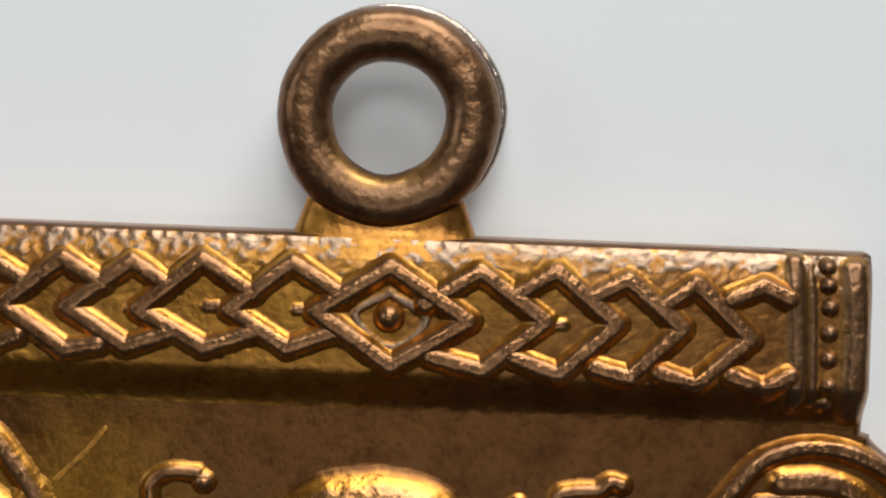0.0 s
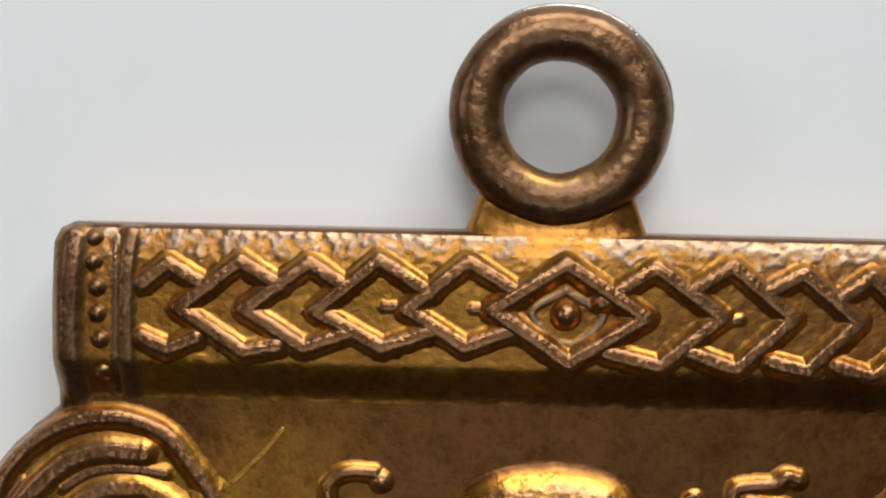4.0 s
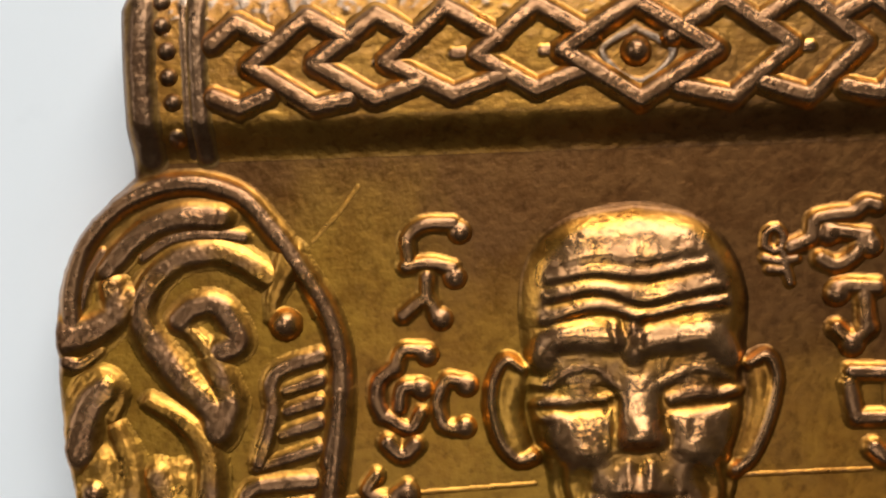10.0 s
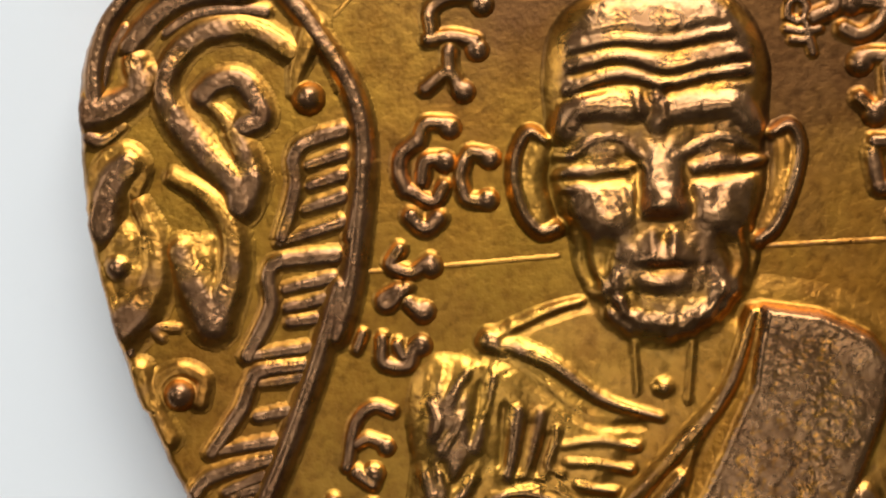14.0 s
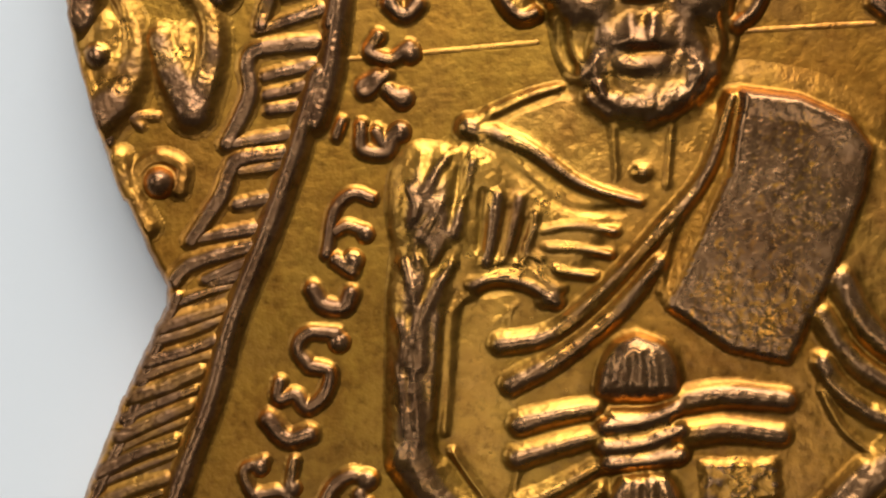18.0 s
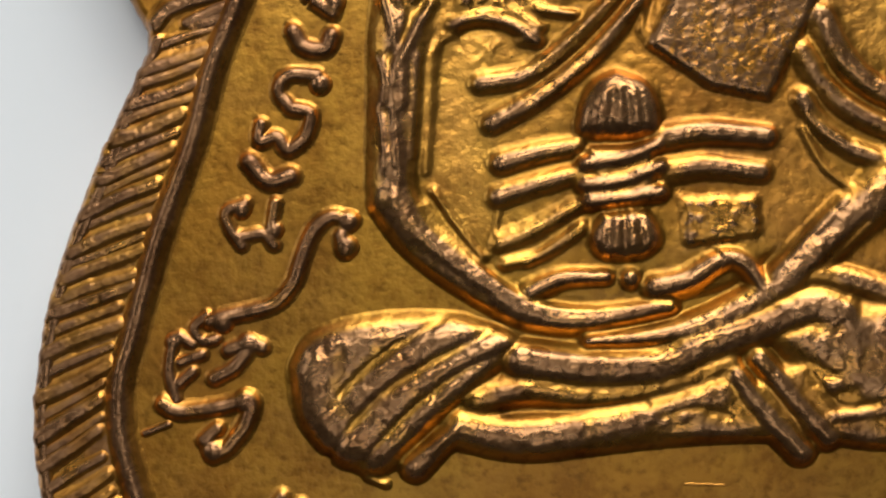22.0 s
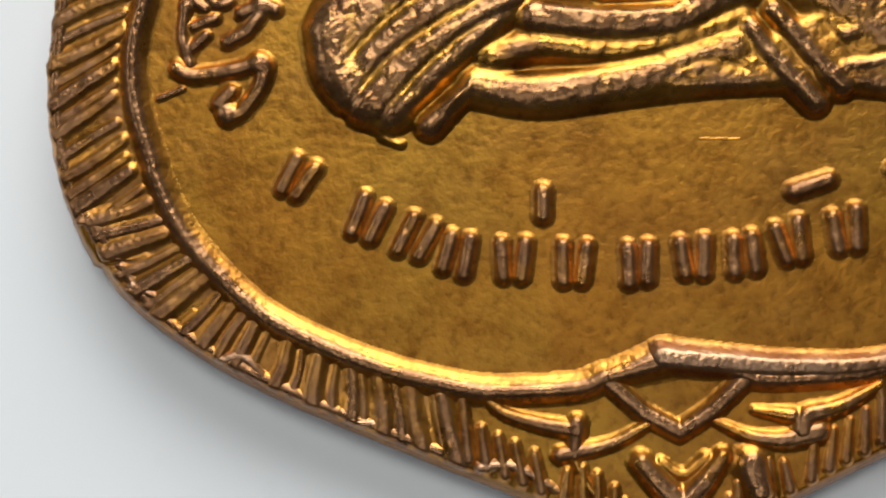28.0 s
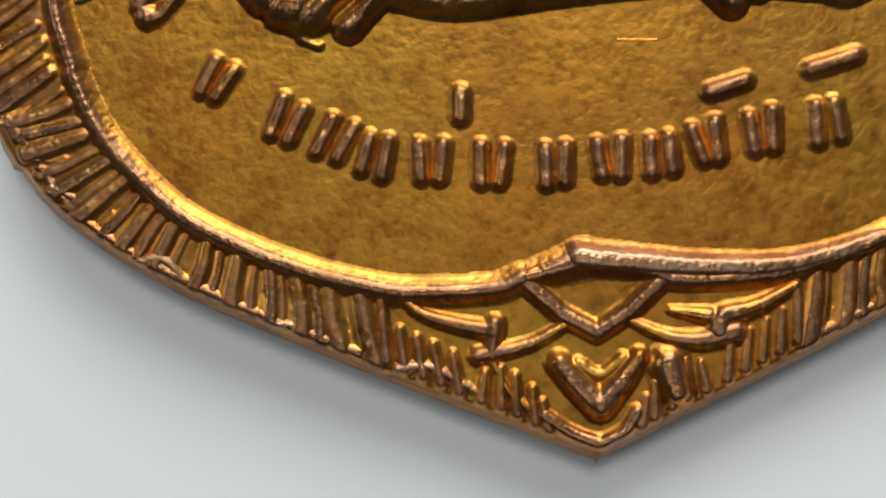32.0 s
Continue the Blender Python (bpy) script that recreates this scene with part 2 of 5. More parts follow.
def spline(pts, steps=7):
    """A smooth line through the points."""
    p = np.array(pts, dtype=float)
    if len(p) < 3:
        return np.array([p[0] + (p[-1] - p[0]) * t for t in np.linspace(0, 1, 3)])
    q = np.vstack([2 * p[0] - p[1], p, 2 * p[-1] - p[-2]])
    out = []
    for i in range(1, len(q) - 2):
        a, b, c, d = q[i - 1:i + 3]
        for t in np.linspace(0, 1, steps, endpoint=False):
            out.append(0.5 * (2 * b + (c - a) * t + (2 * a - 5 * b + 4 * c - d) * t * t + (3 * b - a - 3 * c + d) * t ** 3))
    return np.array(out + [p[-1]])


BAR_END = [(-10.23, 1.66), (-10.47, 1.54), (-10.56, 1.27), (-10.57, -0.04), (-10.52, -1.47), (-10.48, -2.25)]
WING = [(-10.49, -2.23), (-11.01, -2.67), (-11.57, -3.23), (-12, -3.99), (-12.22, -4.94), (-12.23, -5.9)] + [(-12.21, -6.72), (-12.13, -7.8), (-11.93, -8.89), (-11.61, -10.09), (-11.18, -11.54)] + [(-10.98, -11.85), (-10.58, -12.85), (-10.23, -13.55)]
SKIRT = [(-10.25, -13.96), (-10.56, -14.55), (-11.04, -15.49), (-11.5, -16.55)] + [(-11.25, -15.86), (-11.74, -16.98), (-12.3, -18.34), (-12.68, -19.53), (-12.9, -20.72)] + [(-12.99, -21.29), (-13.01, -22.37), (-12.87, -23.46), (-12.59, -24.43), (-12.14, -25.35)] + [(-12.39, -24.54), (-11.79, -25.77), (-10.87, -26.71), (-9.54, -27.68), (-8.14, -28.46), (-6.62, -29.19), (-4.4, -30.21)] + [(-0.88, -31.76), (-0.16, -32.1)]
EDGE = np.vstack([BAR_END, spline(WING), spline(SKIRT, 9)])
nick = np.random.default_rng(21).normal(0, 0.01, len(EDGE))
nick[:len(BAR_END)] *= 0.3
nick[-2:] = 0
EDGE[:, 0] += nick
EDGE[-1, 0] = AXIS
EDGE_Y, EDGE_X = -EDGE[:, 1], EDGE[:, 0]
TOP, TIP = EDGE[0, 1], EDGE[-1, 1]
BAR_RIGHT = 9.8


def left_edge(y):
    return np.interp(-y, EDGE_Y, EDGE_X)


def right_edge(y):
    x = 2 * AXIS - left_edge(y)
    return np.where(y > -2.1, np.minimum(x, BAR_RIGHT), x)


def bulge(y):
    """The rounded moulding along the top of the medal."""
    u = np.clip((y + 0.14) / 1.8, 0, 1)
    v = np.clip((-1.05 - y) / 0.9, 0, 1)
    return 0.48 * (1 - 0.5 * u ** 5) * (1 - v * v * (3 - 2 * v))


SLOPE_Y = np.linspace(-2, 32.2, 3400)
SLOPE = np.minimum(np.abs(np.gradient(np.interp(SLOPE_Y, EDGE_Y, EDGE_X), SLOPE_Y[1] - SLOPE_Y[0])), 6)


def inset(x, y):
    """How far a point lies inside the medal's outline."""
    lean = 1 / np.sqrt(1 + np.interp(-y, SLOPE_Y, SLOPE) ** 2)
    return np.minimum(np.minimum(x - left_edge(y), right_edge(y) - x) * lean, (TOP - y) * 2.2 + 0.02)


def ground(x, y):
    """Height of the bare casting, in millimetres."""
    z = FIELD + np.where(y > -1.96, bulge(y), 0) + 0.02 * np.sin(x * 0.5 + 1) * np.sin(y * 0.37)
    k = np.clip(1 - inset(x, y) / 0.2, 0, 1.2)
    return z - 0.28 * k ** 2


def plate(parent):
    """The body of the medal: a sheet over the whole outline, its rounded side and its flat back."""
    ys = np.concatenate([np.arange(TOP, -2.2, -0.05), np.arange(-2.2, TIP, -0.08), [TIP]])
    u = np.concatenate([np.linspace(0, 0.04, 14)[:-1], np.linspace(0.04, 0.96, 230), np.linspace(0.96, 1, 14)[1:]])
    xl, xr = left_edge(ys), right_edge(ys)
    X = xl[:, None] + (xr - xl)[:, None] * u[None]
    Y = np.repeat(ys[:, None], len(u), 1)
    Z = ground(X, Y)
    R, Cn = X.shape
    verts = np.column_stack([X.ravel(), Y.ravel(), Z.ravel()]) * MM
    idx = np.arange(R * Cn).reshape(R, Cn)
    faces = np.column_stack([idx[1:, :-1].ravel(), idx[1:, 1:].ravel(), idx[:-1, 1:].ravel(), idx[:-1, :-1].ravel()]).tolist()
    ring = list(idx[0, ::-1]) + list(idx[1:, 0]) + list(idx[-1, 1:]) + list(idx[-2:0:-1, -1])
    extra = []
    mid = np.array([AXIS, -14.0]) * MM
    for z, grow in ((0.72, 0.06), (0.55, 0.05), (BACK, -0.04)):
        rim = verts[ring].copy()
        d = rim[:, :2] - mid
        out = grow + 0.06 * np.clip(-24 - rim[:, 1:2] / MM, 0, 2) / 2
        rim[:, :2] += d / np.linalg.norm(d, axis=1, keepdims=True) * out * MM
        rim[:, 2] = z * MM
        extra.append(rim)
    n = len(ring)
    sides = [(r * n + i, (r + 1) * n + i, (r + 1) * n + (i + 1) % n, r * n + (i + 1) % n) for r in range(3) for i in range(n)]
    sides.append(tuple(reversed(range(3 * n, 4 * n))))
    mesh_object("edge", np.vstack([verts[ring], *extra]).tolist(), sides, m_edge, parent, "worn coppery edge of the casting", proud=np.full(4 * n, 0.5))
    return mesh_object("body", verts.tolist(), faces, m_field, parent, "flat gilt bronze field with fine scratches", proud=np.zeros(len(verts)))


# ---------------------------------------------------------------- relief: low modelled forms raised from the ground


class Relief:
    """Heights over a small patch of the medal, modelled by strokes, domes and panels."""

    def __init__(self, x0, x1, y0, y1, step=0.05):
        self.x = np.arange(x0, x1 + step, step)
        self.y = np.arange(y0, y1 + step, step)
        self.h = np.zeros((len(self.y), len(self.x)))
        self.wear = np.zeros(self.h.shape)

    def window(self, x0, x1, y0, y1):
        i0, i1 = np.searchsorted(self.x, [x0, x1])
        j0, j1 = np.searchsorted(self.y, [y0, y1])
        sl = (slice(j0, j1), slice(i0, i1))
        return sl, *np.meshgrid(self.x[i0:i1], self.y[j0:j1])

    def blend(self, sl, new_h, how, soft):
        old = self.h[sl]
        if how == "add":
            self.h[sl] = old + new_h
        else:
            g = np.clip(0.5 + 0.5 * (new_h - old) / soft, 0, 1)
            top = old * (1 - g) + new_h * g + soft * g * (1 - g)
            self.h[sl] = np.where(new_h > 1e-4, np.maximum(top, old), old)

    def stroke(self, pts, w, h, w1=None, how="max", power=2.0, soft=0.05, straight=False, h1=None, flat=False, foot=1.65):
        """A raised (or, with a negative height, sunk) rounded line; w and w1 are its half widths at the two ends."""
        p = np.array(pts, dtype=float) if straight else spline(pts, 14)
        w1 = w if w1 is None else w1
        h1 = h if h1 is None else h1
        big = max(1.4, foot) * max(w, w1)
        sl, X, Y = self.window(p[:, 0].min() - big, p[:, 0].max() + big, p[:, 1].min() - big, p[:, 1].max() + big)
        if not X.size:
            return self
        run = np.concatenate([[0], np.cumsum(np.hypot(*np.diff(p, axis=0).T))])
        run /= max(run[-1], 1e-9)
        best, tall = np.full(X.shape, 9.0), np.full(X.shape, h)
        for a, b, s0, s1 in zip(p, p[1:], run, run[1:]):
            d = b - a
            t = np.clip(((X - a[0]) * d[0] + (Y - a[1]) * d[1]) / max(d @ d, 1e-12), 0, 1)
            s = s0 + (s1 - s0) * t
            r = np.hypot(X - a[0] - d[0] * t, Y - a[1] - d[1] * t) / (w + (w1 - w) * s)
            near = r < best
            best, tall = np.where(near, r, best), np.where(near, h + (h1 - h) * s, tall)
        if flat:
            q = np.clip((foot - best) / (foot - 0.4), 0, 1)
            form = 0.82 * q * q * (3 - 2 * q) + 0.18 * np.clip(1 - best ** 2, 0, 1)
        elif power == 2.0 and how == "max":
            form = np.clip(1 - (best / 1.2) ** 2.2, 0, 1)
        else:
            form = np.clip(1 - best ** power, 0, 1)
        self.blend(sl, tall * form, how, soft)
        return self

    def dome(self, x, y, rx, ry, h, turn=0.0, how="max", power=2.0, soft=0.05, round_top=0.75):
        big = max(rx, ry)
        sl, X, Y = self.window(x - big, x + big, y - big, y + big)
        c, s = math.cos(radians(turn)), math.sin(radians(turn))
        a, b = ((X - x) * c + (Y - y) * s) / rx, ((Y - y) * c - (X - x) * s) / ry
        r = np.abs(a) ** power + np.abs(b) ** power
        self.blend(sl, h * np.clip(1 - r, 0, 1) ** round_top, how, soft)
        return self

    def panel(self, pts, h, round_edge, how="max", soft=0.05, smooth=True, tilt=(0, 0)):
        """A raised area inside a closed line, rounded over its edge."""
        p = spline(list(pts) + [pts[0]]) if smooth else np.array(list(pts) + [pts[0]], dtype=float)
        sl, X, Y = self.window(p[:, 0].min(), p[:, 0].max(), p[:, 1].min(), p[:, 1].max())
        inside, dist = np.zeros(X.shape, bool), np.full(X.shape, 99.0)
        for a, b in zip(p, p[1:]):
            d = b - a
            if d @ d < 1e-12:
                continue
            t = np.clip(((X - a[0]) * d[0] + (Y - a[1]) * d[1]) / (d @ d), 0, 1)
            dist = np.minimum(dist, np.hypot(X - a[0] - d[0] * t, Y - a[1] - d[1] * t))
            if abs(d[1]) > 1e-12:
                cross = ((a[1] > Y) != (b[1] > Y)) & (X < a[0] + (Y - a[1]) * d[0] / d[1])
                inside ^= cross
        k = np.clip(dist / round_edge, 0, 1)
        cx, cy = p.mean(axis=0)
        lean = 1 + tilt[0] * (X - cx) + tilt[1] * (Y - cy)
        self.blend(sl, np.where(inside, h * lean * (1 - (1 - k) ** 2.2), 0), how, soft)
        return self

    def rough(self, amount, scale, seed):
        """Small unevenness of the casting, where there is relief."""
        rng = np.random.default_rng(seed)
        out = np.zeros(self.h.shape)
        for k in range(7):
            a, f, q = rng.uniform(0, 6.28, 2), scale * rng.uniform(0.6, 1.7), rng.uniform(0, 6.28)
            X, Y = np.meshgrid(self.x, self.y)
            out += np.sin((X * np.cos(q) + Y * np.sin(q)) * f + a[0]) * np.sin((Y * np.cos(q) - X * np.sin(q)) * f * 0.8 + a[1])
        self.h += np.clip(self.h / 0.12, 0, 1) * out * amount / 3
        return self

    def build(self, name, mat, parent, label="", full=None, mirror=False):
        X, Y = np.meshgrid(self.x, self.y)
        self.h = self.h * np.clip(inset(X, Y) / 0.05, 0, 1)
        keep = self.h > 0.003
        cell = keep[:-1, :-1] | keep[1:, :-1] | keep[:-1, 1:] | keep[1:, 1:]
        used = np.zeros(self.h.shape, bool)
        used[:-1, :-1] |= cell
        used[1:, :-1] |= cell
        used[:-1, 1:] |= cell
        used[1:, 1:] |= cell
        num = np.full(self.h.shape, -1)
        num[used] = np.arange(used.sum())
        base = ground(X, Y)
        gy, gx = np.gradient(base + self.h, self.y, self.x)
        Z = base + np.maximum(self.h - 0.008, -0.008)
        if mirror:
            X, gx = 2 * AXIS - X, -gx
        long = np.sqrt(1 + gx ** 2 + gy ** 2)
        normals = np.column_stack([-gx[used] / long[used], -gy[used] / long[used], 1 / long[used]]).tolist()
        verts = (np.column_stack([X[used], Y[used], Z[used]]) * MM).tolist()
        j, i = np.nonzero(cell)
        quad = [num[j, i], num[j, i + 1], num[j + 1, i + 1], num[j + 1, i]]
        faces = np.column_stack(quad[::-1] if mirror else quad).tolist()
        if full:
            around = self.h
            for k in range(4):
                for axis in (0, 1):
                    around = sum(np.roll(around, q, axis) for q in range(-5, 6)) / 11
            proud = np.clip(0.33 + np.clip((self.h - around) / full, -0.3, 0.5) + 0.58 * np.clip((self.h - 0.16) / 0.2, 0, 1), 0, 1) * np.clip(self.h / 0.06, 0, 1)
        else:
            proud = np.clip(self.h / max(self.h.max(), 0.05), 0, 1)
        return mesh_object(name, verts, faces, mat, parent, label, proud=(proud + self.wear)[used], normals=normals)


def raised(name, strokes, mat, parent, label="", step=0.032, both=False, steep=0.5, **more):
    """One part made of rounded strokes, each (points, half width, height) or with an end half width as a fourth."""
    p = np.vstack([np.array(s[0], dtype=float) for s in strokes])
    r = Relief(p[:, 0].min() - 0.6, p[:, 0].max() + 0.6, p[:, 1].min() - 0.6, p[:, 1].max() + 0.6, step)
    for s in strokes:
        w1 = s[3] if len(s) > 3 else s[1]
        r.stroke(s[0], 0.9 * s[1], min(s[2], steep * s[1]), 0.9 * w1, h1=min(s[2], steep * w1), flat=True, **more)
    r.rough(0.006, 7.0, int(abs(p[0, 0] * 31 + p[0, 1] * 57)) % 991)
    r.rough(0.004, 24.0, int(abs(p[0, 0] * 17 + p[0, 1] * 91)) % 983)
    ob = r.build(name, mat, parent, label)
    if both:
        r.build(name, mat, parent, label, mirror=True)
    return ob


medal = tagged(new("medal"), "worn gilt bronze pendant medal with seated figure on white table", "medal")
plate(medal)

# ---------------------------------------------------------------- suspension ring and its neck


def torus(name, cx, cy, cz, major, minor, tall, mat, parent, label=""):
    v, f, A, B = [], [], 160, 40
    for i in range(A):
        a = 2 * math.pi * i / A
        wob = 1 + 0.006 * math.sin(3 * a + 1) + 0.004 * math.sin(7 * a)
        for j in range(B):
            b = 2 * math.pi * j / B
            r = major * wob + minor * math.copysign(abs(math.cos(b)) ** 0.85, math.cos(b))
            p = Vector((cx + r * math.cos(a), cy + r * math.sin(a), cz + tall * math.sin(b)))
            p += Vector((math.cos(b) * math.cos(a), math.cos(b) * math.sin(a), math.sin(b))) * (0.012 * noise.noise(p * 2.2) + 0.008 * noise.noise(p * 6.5))
            v.append(tuple(p * MM))
            f.append((i * B + j, ((i + 1) % A) * B + j, ((i + 1) % A) * B + (j + 1) % B, i * B + (j + 1) % B))
    proud = []
    for k in range(A * B):
        a, b = 2 * math.pi * (k // B) / A, 2 * math.pi * (k % B) / B
        proud.append(0.75 + 0.25 * math.sin(b) - 0.75 * max(0.0, -math.sin(a)) * max(0.0, 0.3 - math.cos(b)))
    return mesh_object(name, v, f, mat, parent, label, proud=proud)


ring = torus("ring", -0.19, 4.08, 1.2, 1.73, 0.57, 0.52, m_dark, medal, "olive-brown worn bronze suspension ring")
torus("ring_edge", -0.09, 4.22, 0.55, 2.24, 0.1, 0.12, m_silver, ring, "thin bright bare metal edge")


def neck(parent):
    """The web between the bar and the ring; its top edge follows the ring's middle line."""
    v, f, N, R = [], [], 29, 9
    for i in range(R):
        t = i / (R - 1)
        half = 2.3 - 0.72 * min(t * 1.5, 1) ** 0.6
        for k in range(N):
            a = math.pi * k / (N - 1)
            c = math.copysign(abs(math.cos(a)) ** 0.55, math.cos(a))
            x = -half * c
            top = 4.08 - math.sqrt(max(1.75 ** 2 - min(abs(x), 1.6) ** 2, 0))
            y = 1.15 + (top - 1.15) * t
            z = 0.5 + (FIELD + float(bulge(min(y, 1.66))) + 0.03 - 0.5) * math.sin(a) ** 0.4 + 0.015 * math.sin(9 * x + 5 * y)
            v.append(((-0.19 + x) * MM, y * MM, z * MM))
    for r in range(R - 1):
        f += [(r * N + k, r * N + k + 1, (r + 1) * N + k + 1, (r + 1) * N + k) for k in range(N - 1)]
    return mesh_object("neck", v, f, m_relief, parent, "bright gilt neck below the ring", proud=[0.2] * len(v))


neck(medal)

# ---------------------------------------------------------------- the top moulding: chain of links, end bands, beads
def moulding(parent):
    """The skin of the rounded bar: hammered and worn along its upper edge."""
    xs, ys = np.arange(-10.28, 9.72, 0.06), np.arange(-1.93, 1.61, 0.05)
    X, Y = np.meshgrid(xs, ys)
    rs = np.random.default_rng(11)
    n = rs.normal(size=X.shape)
    for k in range(2):
        n = (n + np.roll(n, 1, 0) + np.roll(n, 1, 1) + np.roll(n, (1, 1), (0, 1))) / 2.7
    edge = np.clip((Y - 1.0 + 0.25 * n) / 0.4, 0, 1)
    Z = ground(X, Y) + 0.012 + n * (0.004 + 0.011 * edge)
    idx = np.arange(X.size).reshape(X.shape)
    faces = np.column_stack([idx[:-1, :-1].ravel(), idx[:-1, 1:].ravel(), idx[1:, 1:].ravel(), idx[1:, :-1].ravel()]).tolist()
    return mesh_object("moulding", (np.column_stack([X.ravel(), Y.ravel(), Z.ravel()]) * MM).tolist(), faces, m_bar, parent,
                       "rounded gilt bar, silvery along its upper edge", proud=np.clip(0.15 + 0.8 * edge, 0, 1).ravel())


moulding(medal)
LW, LH = 0.23, 0.18
for top, side, low, end_top, end_low in (
        [(-2, 1.04), (-3.24, 0.03), (-2.04, -0.71), (-1.15, 0.52), (-1.21, -0.38)],
        [(-3.82, 1.04), (-5.09, -0.04), (-3.73, -0.76), (-3.01, 0.52), (-2.95, -0.48)],
        [(-5.24, 0.94), (-6.54, -0.04), (-5.32, -0.8), (-4.71, 0.6), (-4.57, -0.53)],
        [(-6.66, 0.94), (-7.88, -0.05), (-6.56, -0.9), (-6.02, 0.56), (-6.02, -0.8)],
        [(1.81, 1), (3.17, 0.02), (1.89, -1.01), (0.97, 0.45), (1.07, -0.81)],
        [(3.36, 1.06), (4.6, 0.02), (3.44, -1.03), (2.69, 0.63), (2.74, -0.8)],
        [(4.8, 0.94), (5.92, -0.01), (4.87, -1.03), (4.24, 0.63), (4.35, -0.91)],
        [(6.17, 0.91), (7.3, -0.17), (6.19, -1.15), (5.62, 0.51), (5.67, -0.98)]):
    far = [(p[0] + 0.3 * (p[0] - q[0]), p[1] + 0.3 * (p[1] - q[1])) for p, q in ((end_top, top), (end_low, low))]
    raised("link", [([far[0], top, side, low, far[1]], LW, LH)], m_relief, medal, straight=True, steep=0.8)
raised("link", [([(-7.5, 0.51), (-8.12, 0.86), (-8.64, 0.44)], LW, LH), ([(-8.64, -0.65), (-8.11, -0.88), (-7.53, -0.65)], LW, LH)], m_relief, medal, straight=True, steep=0.8)
raised("link", [([(6.87, 0.62), (7.55, 0.91), (8.07, 0.67)], LW, LH), ([(8.13, -0.88), (7.57, -1.19), (6.93, -0.93)], LW, LH)], m_relief, medal, straight=True, steep=0.8)
diamond = raised("diamond", [([(-0, 1.03), (-1.5, 0.06), (0.06, -0.98), (1.61, -0.03), (-0, 1.03)], 0.24, 0.22)], m_relief, medal, straight=True, steep=0.9)
raised("almond", [([(-0, 0.49), (-0.69, 0.02), (0.04, -0.61), (0.75, -0.03), (-0, 0.49)], 0.1, 0.05)], m_bar, diamond)
r = Relief(-0.6, 0.6, -0.6, 0.6, 0.03)
r.dome(0.0, 0.0, 0.33, 0.33, 0.3)
r.build("boss", m_relief, diamond)
for x, y in [(-1.76, 0.08), (-3.58, 0.08), (-5.15, -0.04)] + [(1.5, 0.07), (3.4, -0.03)]:
    raised("pellet", [([(x - 0.12, y), (x + 0.12, y)], 0.14, 0.14)], m_relief, medal)
for band in ([(-8.91, 1.52), (-8.97, 0.42), (-8.94, -0.74), (-8.89, -1.79)], [(8.16, 1.42), (8.23, 0.33), (8.27, -0.59), (8.23, -1.45)]):
    raised("band", [(band, 0.2, 0.2)], m_dark, medal)
for band in ([(-9.23, 1.23), (-9.2, -0.05), (-9.17, -1.79)], [(8.48, 1.37), (8.55, 0.34), (8.6, -1.43)]):
    raised("line", [(band, 0.09, 0.1)], m_dark, medal)
for band, row in (([(-10.07, 1.35), (-10.13, -0.05), (-10.06, -1.79)], [(-9.67, 1.37), (-9.66, 0.86), (-9.57, 0.34), (-9.55, -0.2), (-9.48, -0.72), (-9.43, -1.44)]),
                  ([(9.36, 1.29), (9.43, 0.15), (9.41, -1.57)], [(8.82, 1.36), (8.84, 0.98), (8.88, 0.53), (8.88, 0.01), (8.88, -0.51), (8.9, -1.06), (8.85, -1.48)])):
    end_band = raised("end_band", [(band, 0.28, 0.14)], m_dark, medal, "brown end of the bar with a row of beads")
    for x, y in row:
        r = Relief(x - 0.3, x + 0.3, y - 0.3, y + 0.3, 0.03)
        r.dome(x, y, 0.2, 0.2, 0.17)
        r.build("bead", m_dark, end_band)

# ---------------------------------------------------------------- the rim and the notched border
ARCH = [(-11.82, -5.39), (-11.8, -4.44), (-11.45, -3.46), (-10.65, -2.71), (-9.46, -2.35), (-8.3, -2.62), (-7.57, -3.39), (-6.91, -4.35), (-6.44, -5.24), (-6.25, -6.18), (-6.33, -7.34), (-6.51, -8.26)]
RIM = [(-6.27, -6.76), (-6.38, -7.8)] + [(-6.65, -9.39), (-6.98, -10.31)] + [(-6.84, -9.29), (-7.39, -10.89), (-8.03, -12.5), (-8.82, -14.33)] + [(-9.33, -15.94), (-10.1, -17.84), (-10.7, -19.75)] + [(-11.05, -20.89), (-11.06, -22.06), (-10.78, -23.25)] + [(-10.7, -23.64), (-10.14, -24.89), (-8.87, -26.38), (-7.51, -27.24), (-6.14, -27.84), (-4.87, -28.23)] + [(-3.88, -28.41), (-2.25, -28.42), (-1.6, -28.22)]
LIP = [(-1.6, -28.22), (-1.02, -28.09), (-0.31, -27.89)]
raised("rim", [(ARCH, 0.22, 0.2)], m_relief, medal, "raised brown copper rim of the scrolled shoulder", both=True, steep=1.0, foot=1.7)
raised("rim", [(RIM, 0.17, 0.22)], m_relief, medal, "raised brown copper rim round the field", both=True, steep=1.4, foot=2.5)
raised("rim_lip", [(LIP, 0.17, 0.24, 0.26)], m_relief, medal, steep=1.2, foot=2.2)
raised("rim_bridge", [([(-0.41, -27.86), (0.74, -28.02), (2.11, -28.18), (3.64, -28.23), (4.8, -28.04), (5.82, -27.74)], 0.3, 0.3, 0.2)], m_edge, medal, "broad bright polished stretch of the rim", steep=1.0, foot=1.7)

rng = random.Random(4)
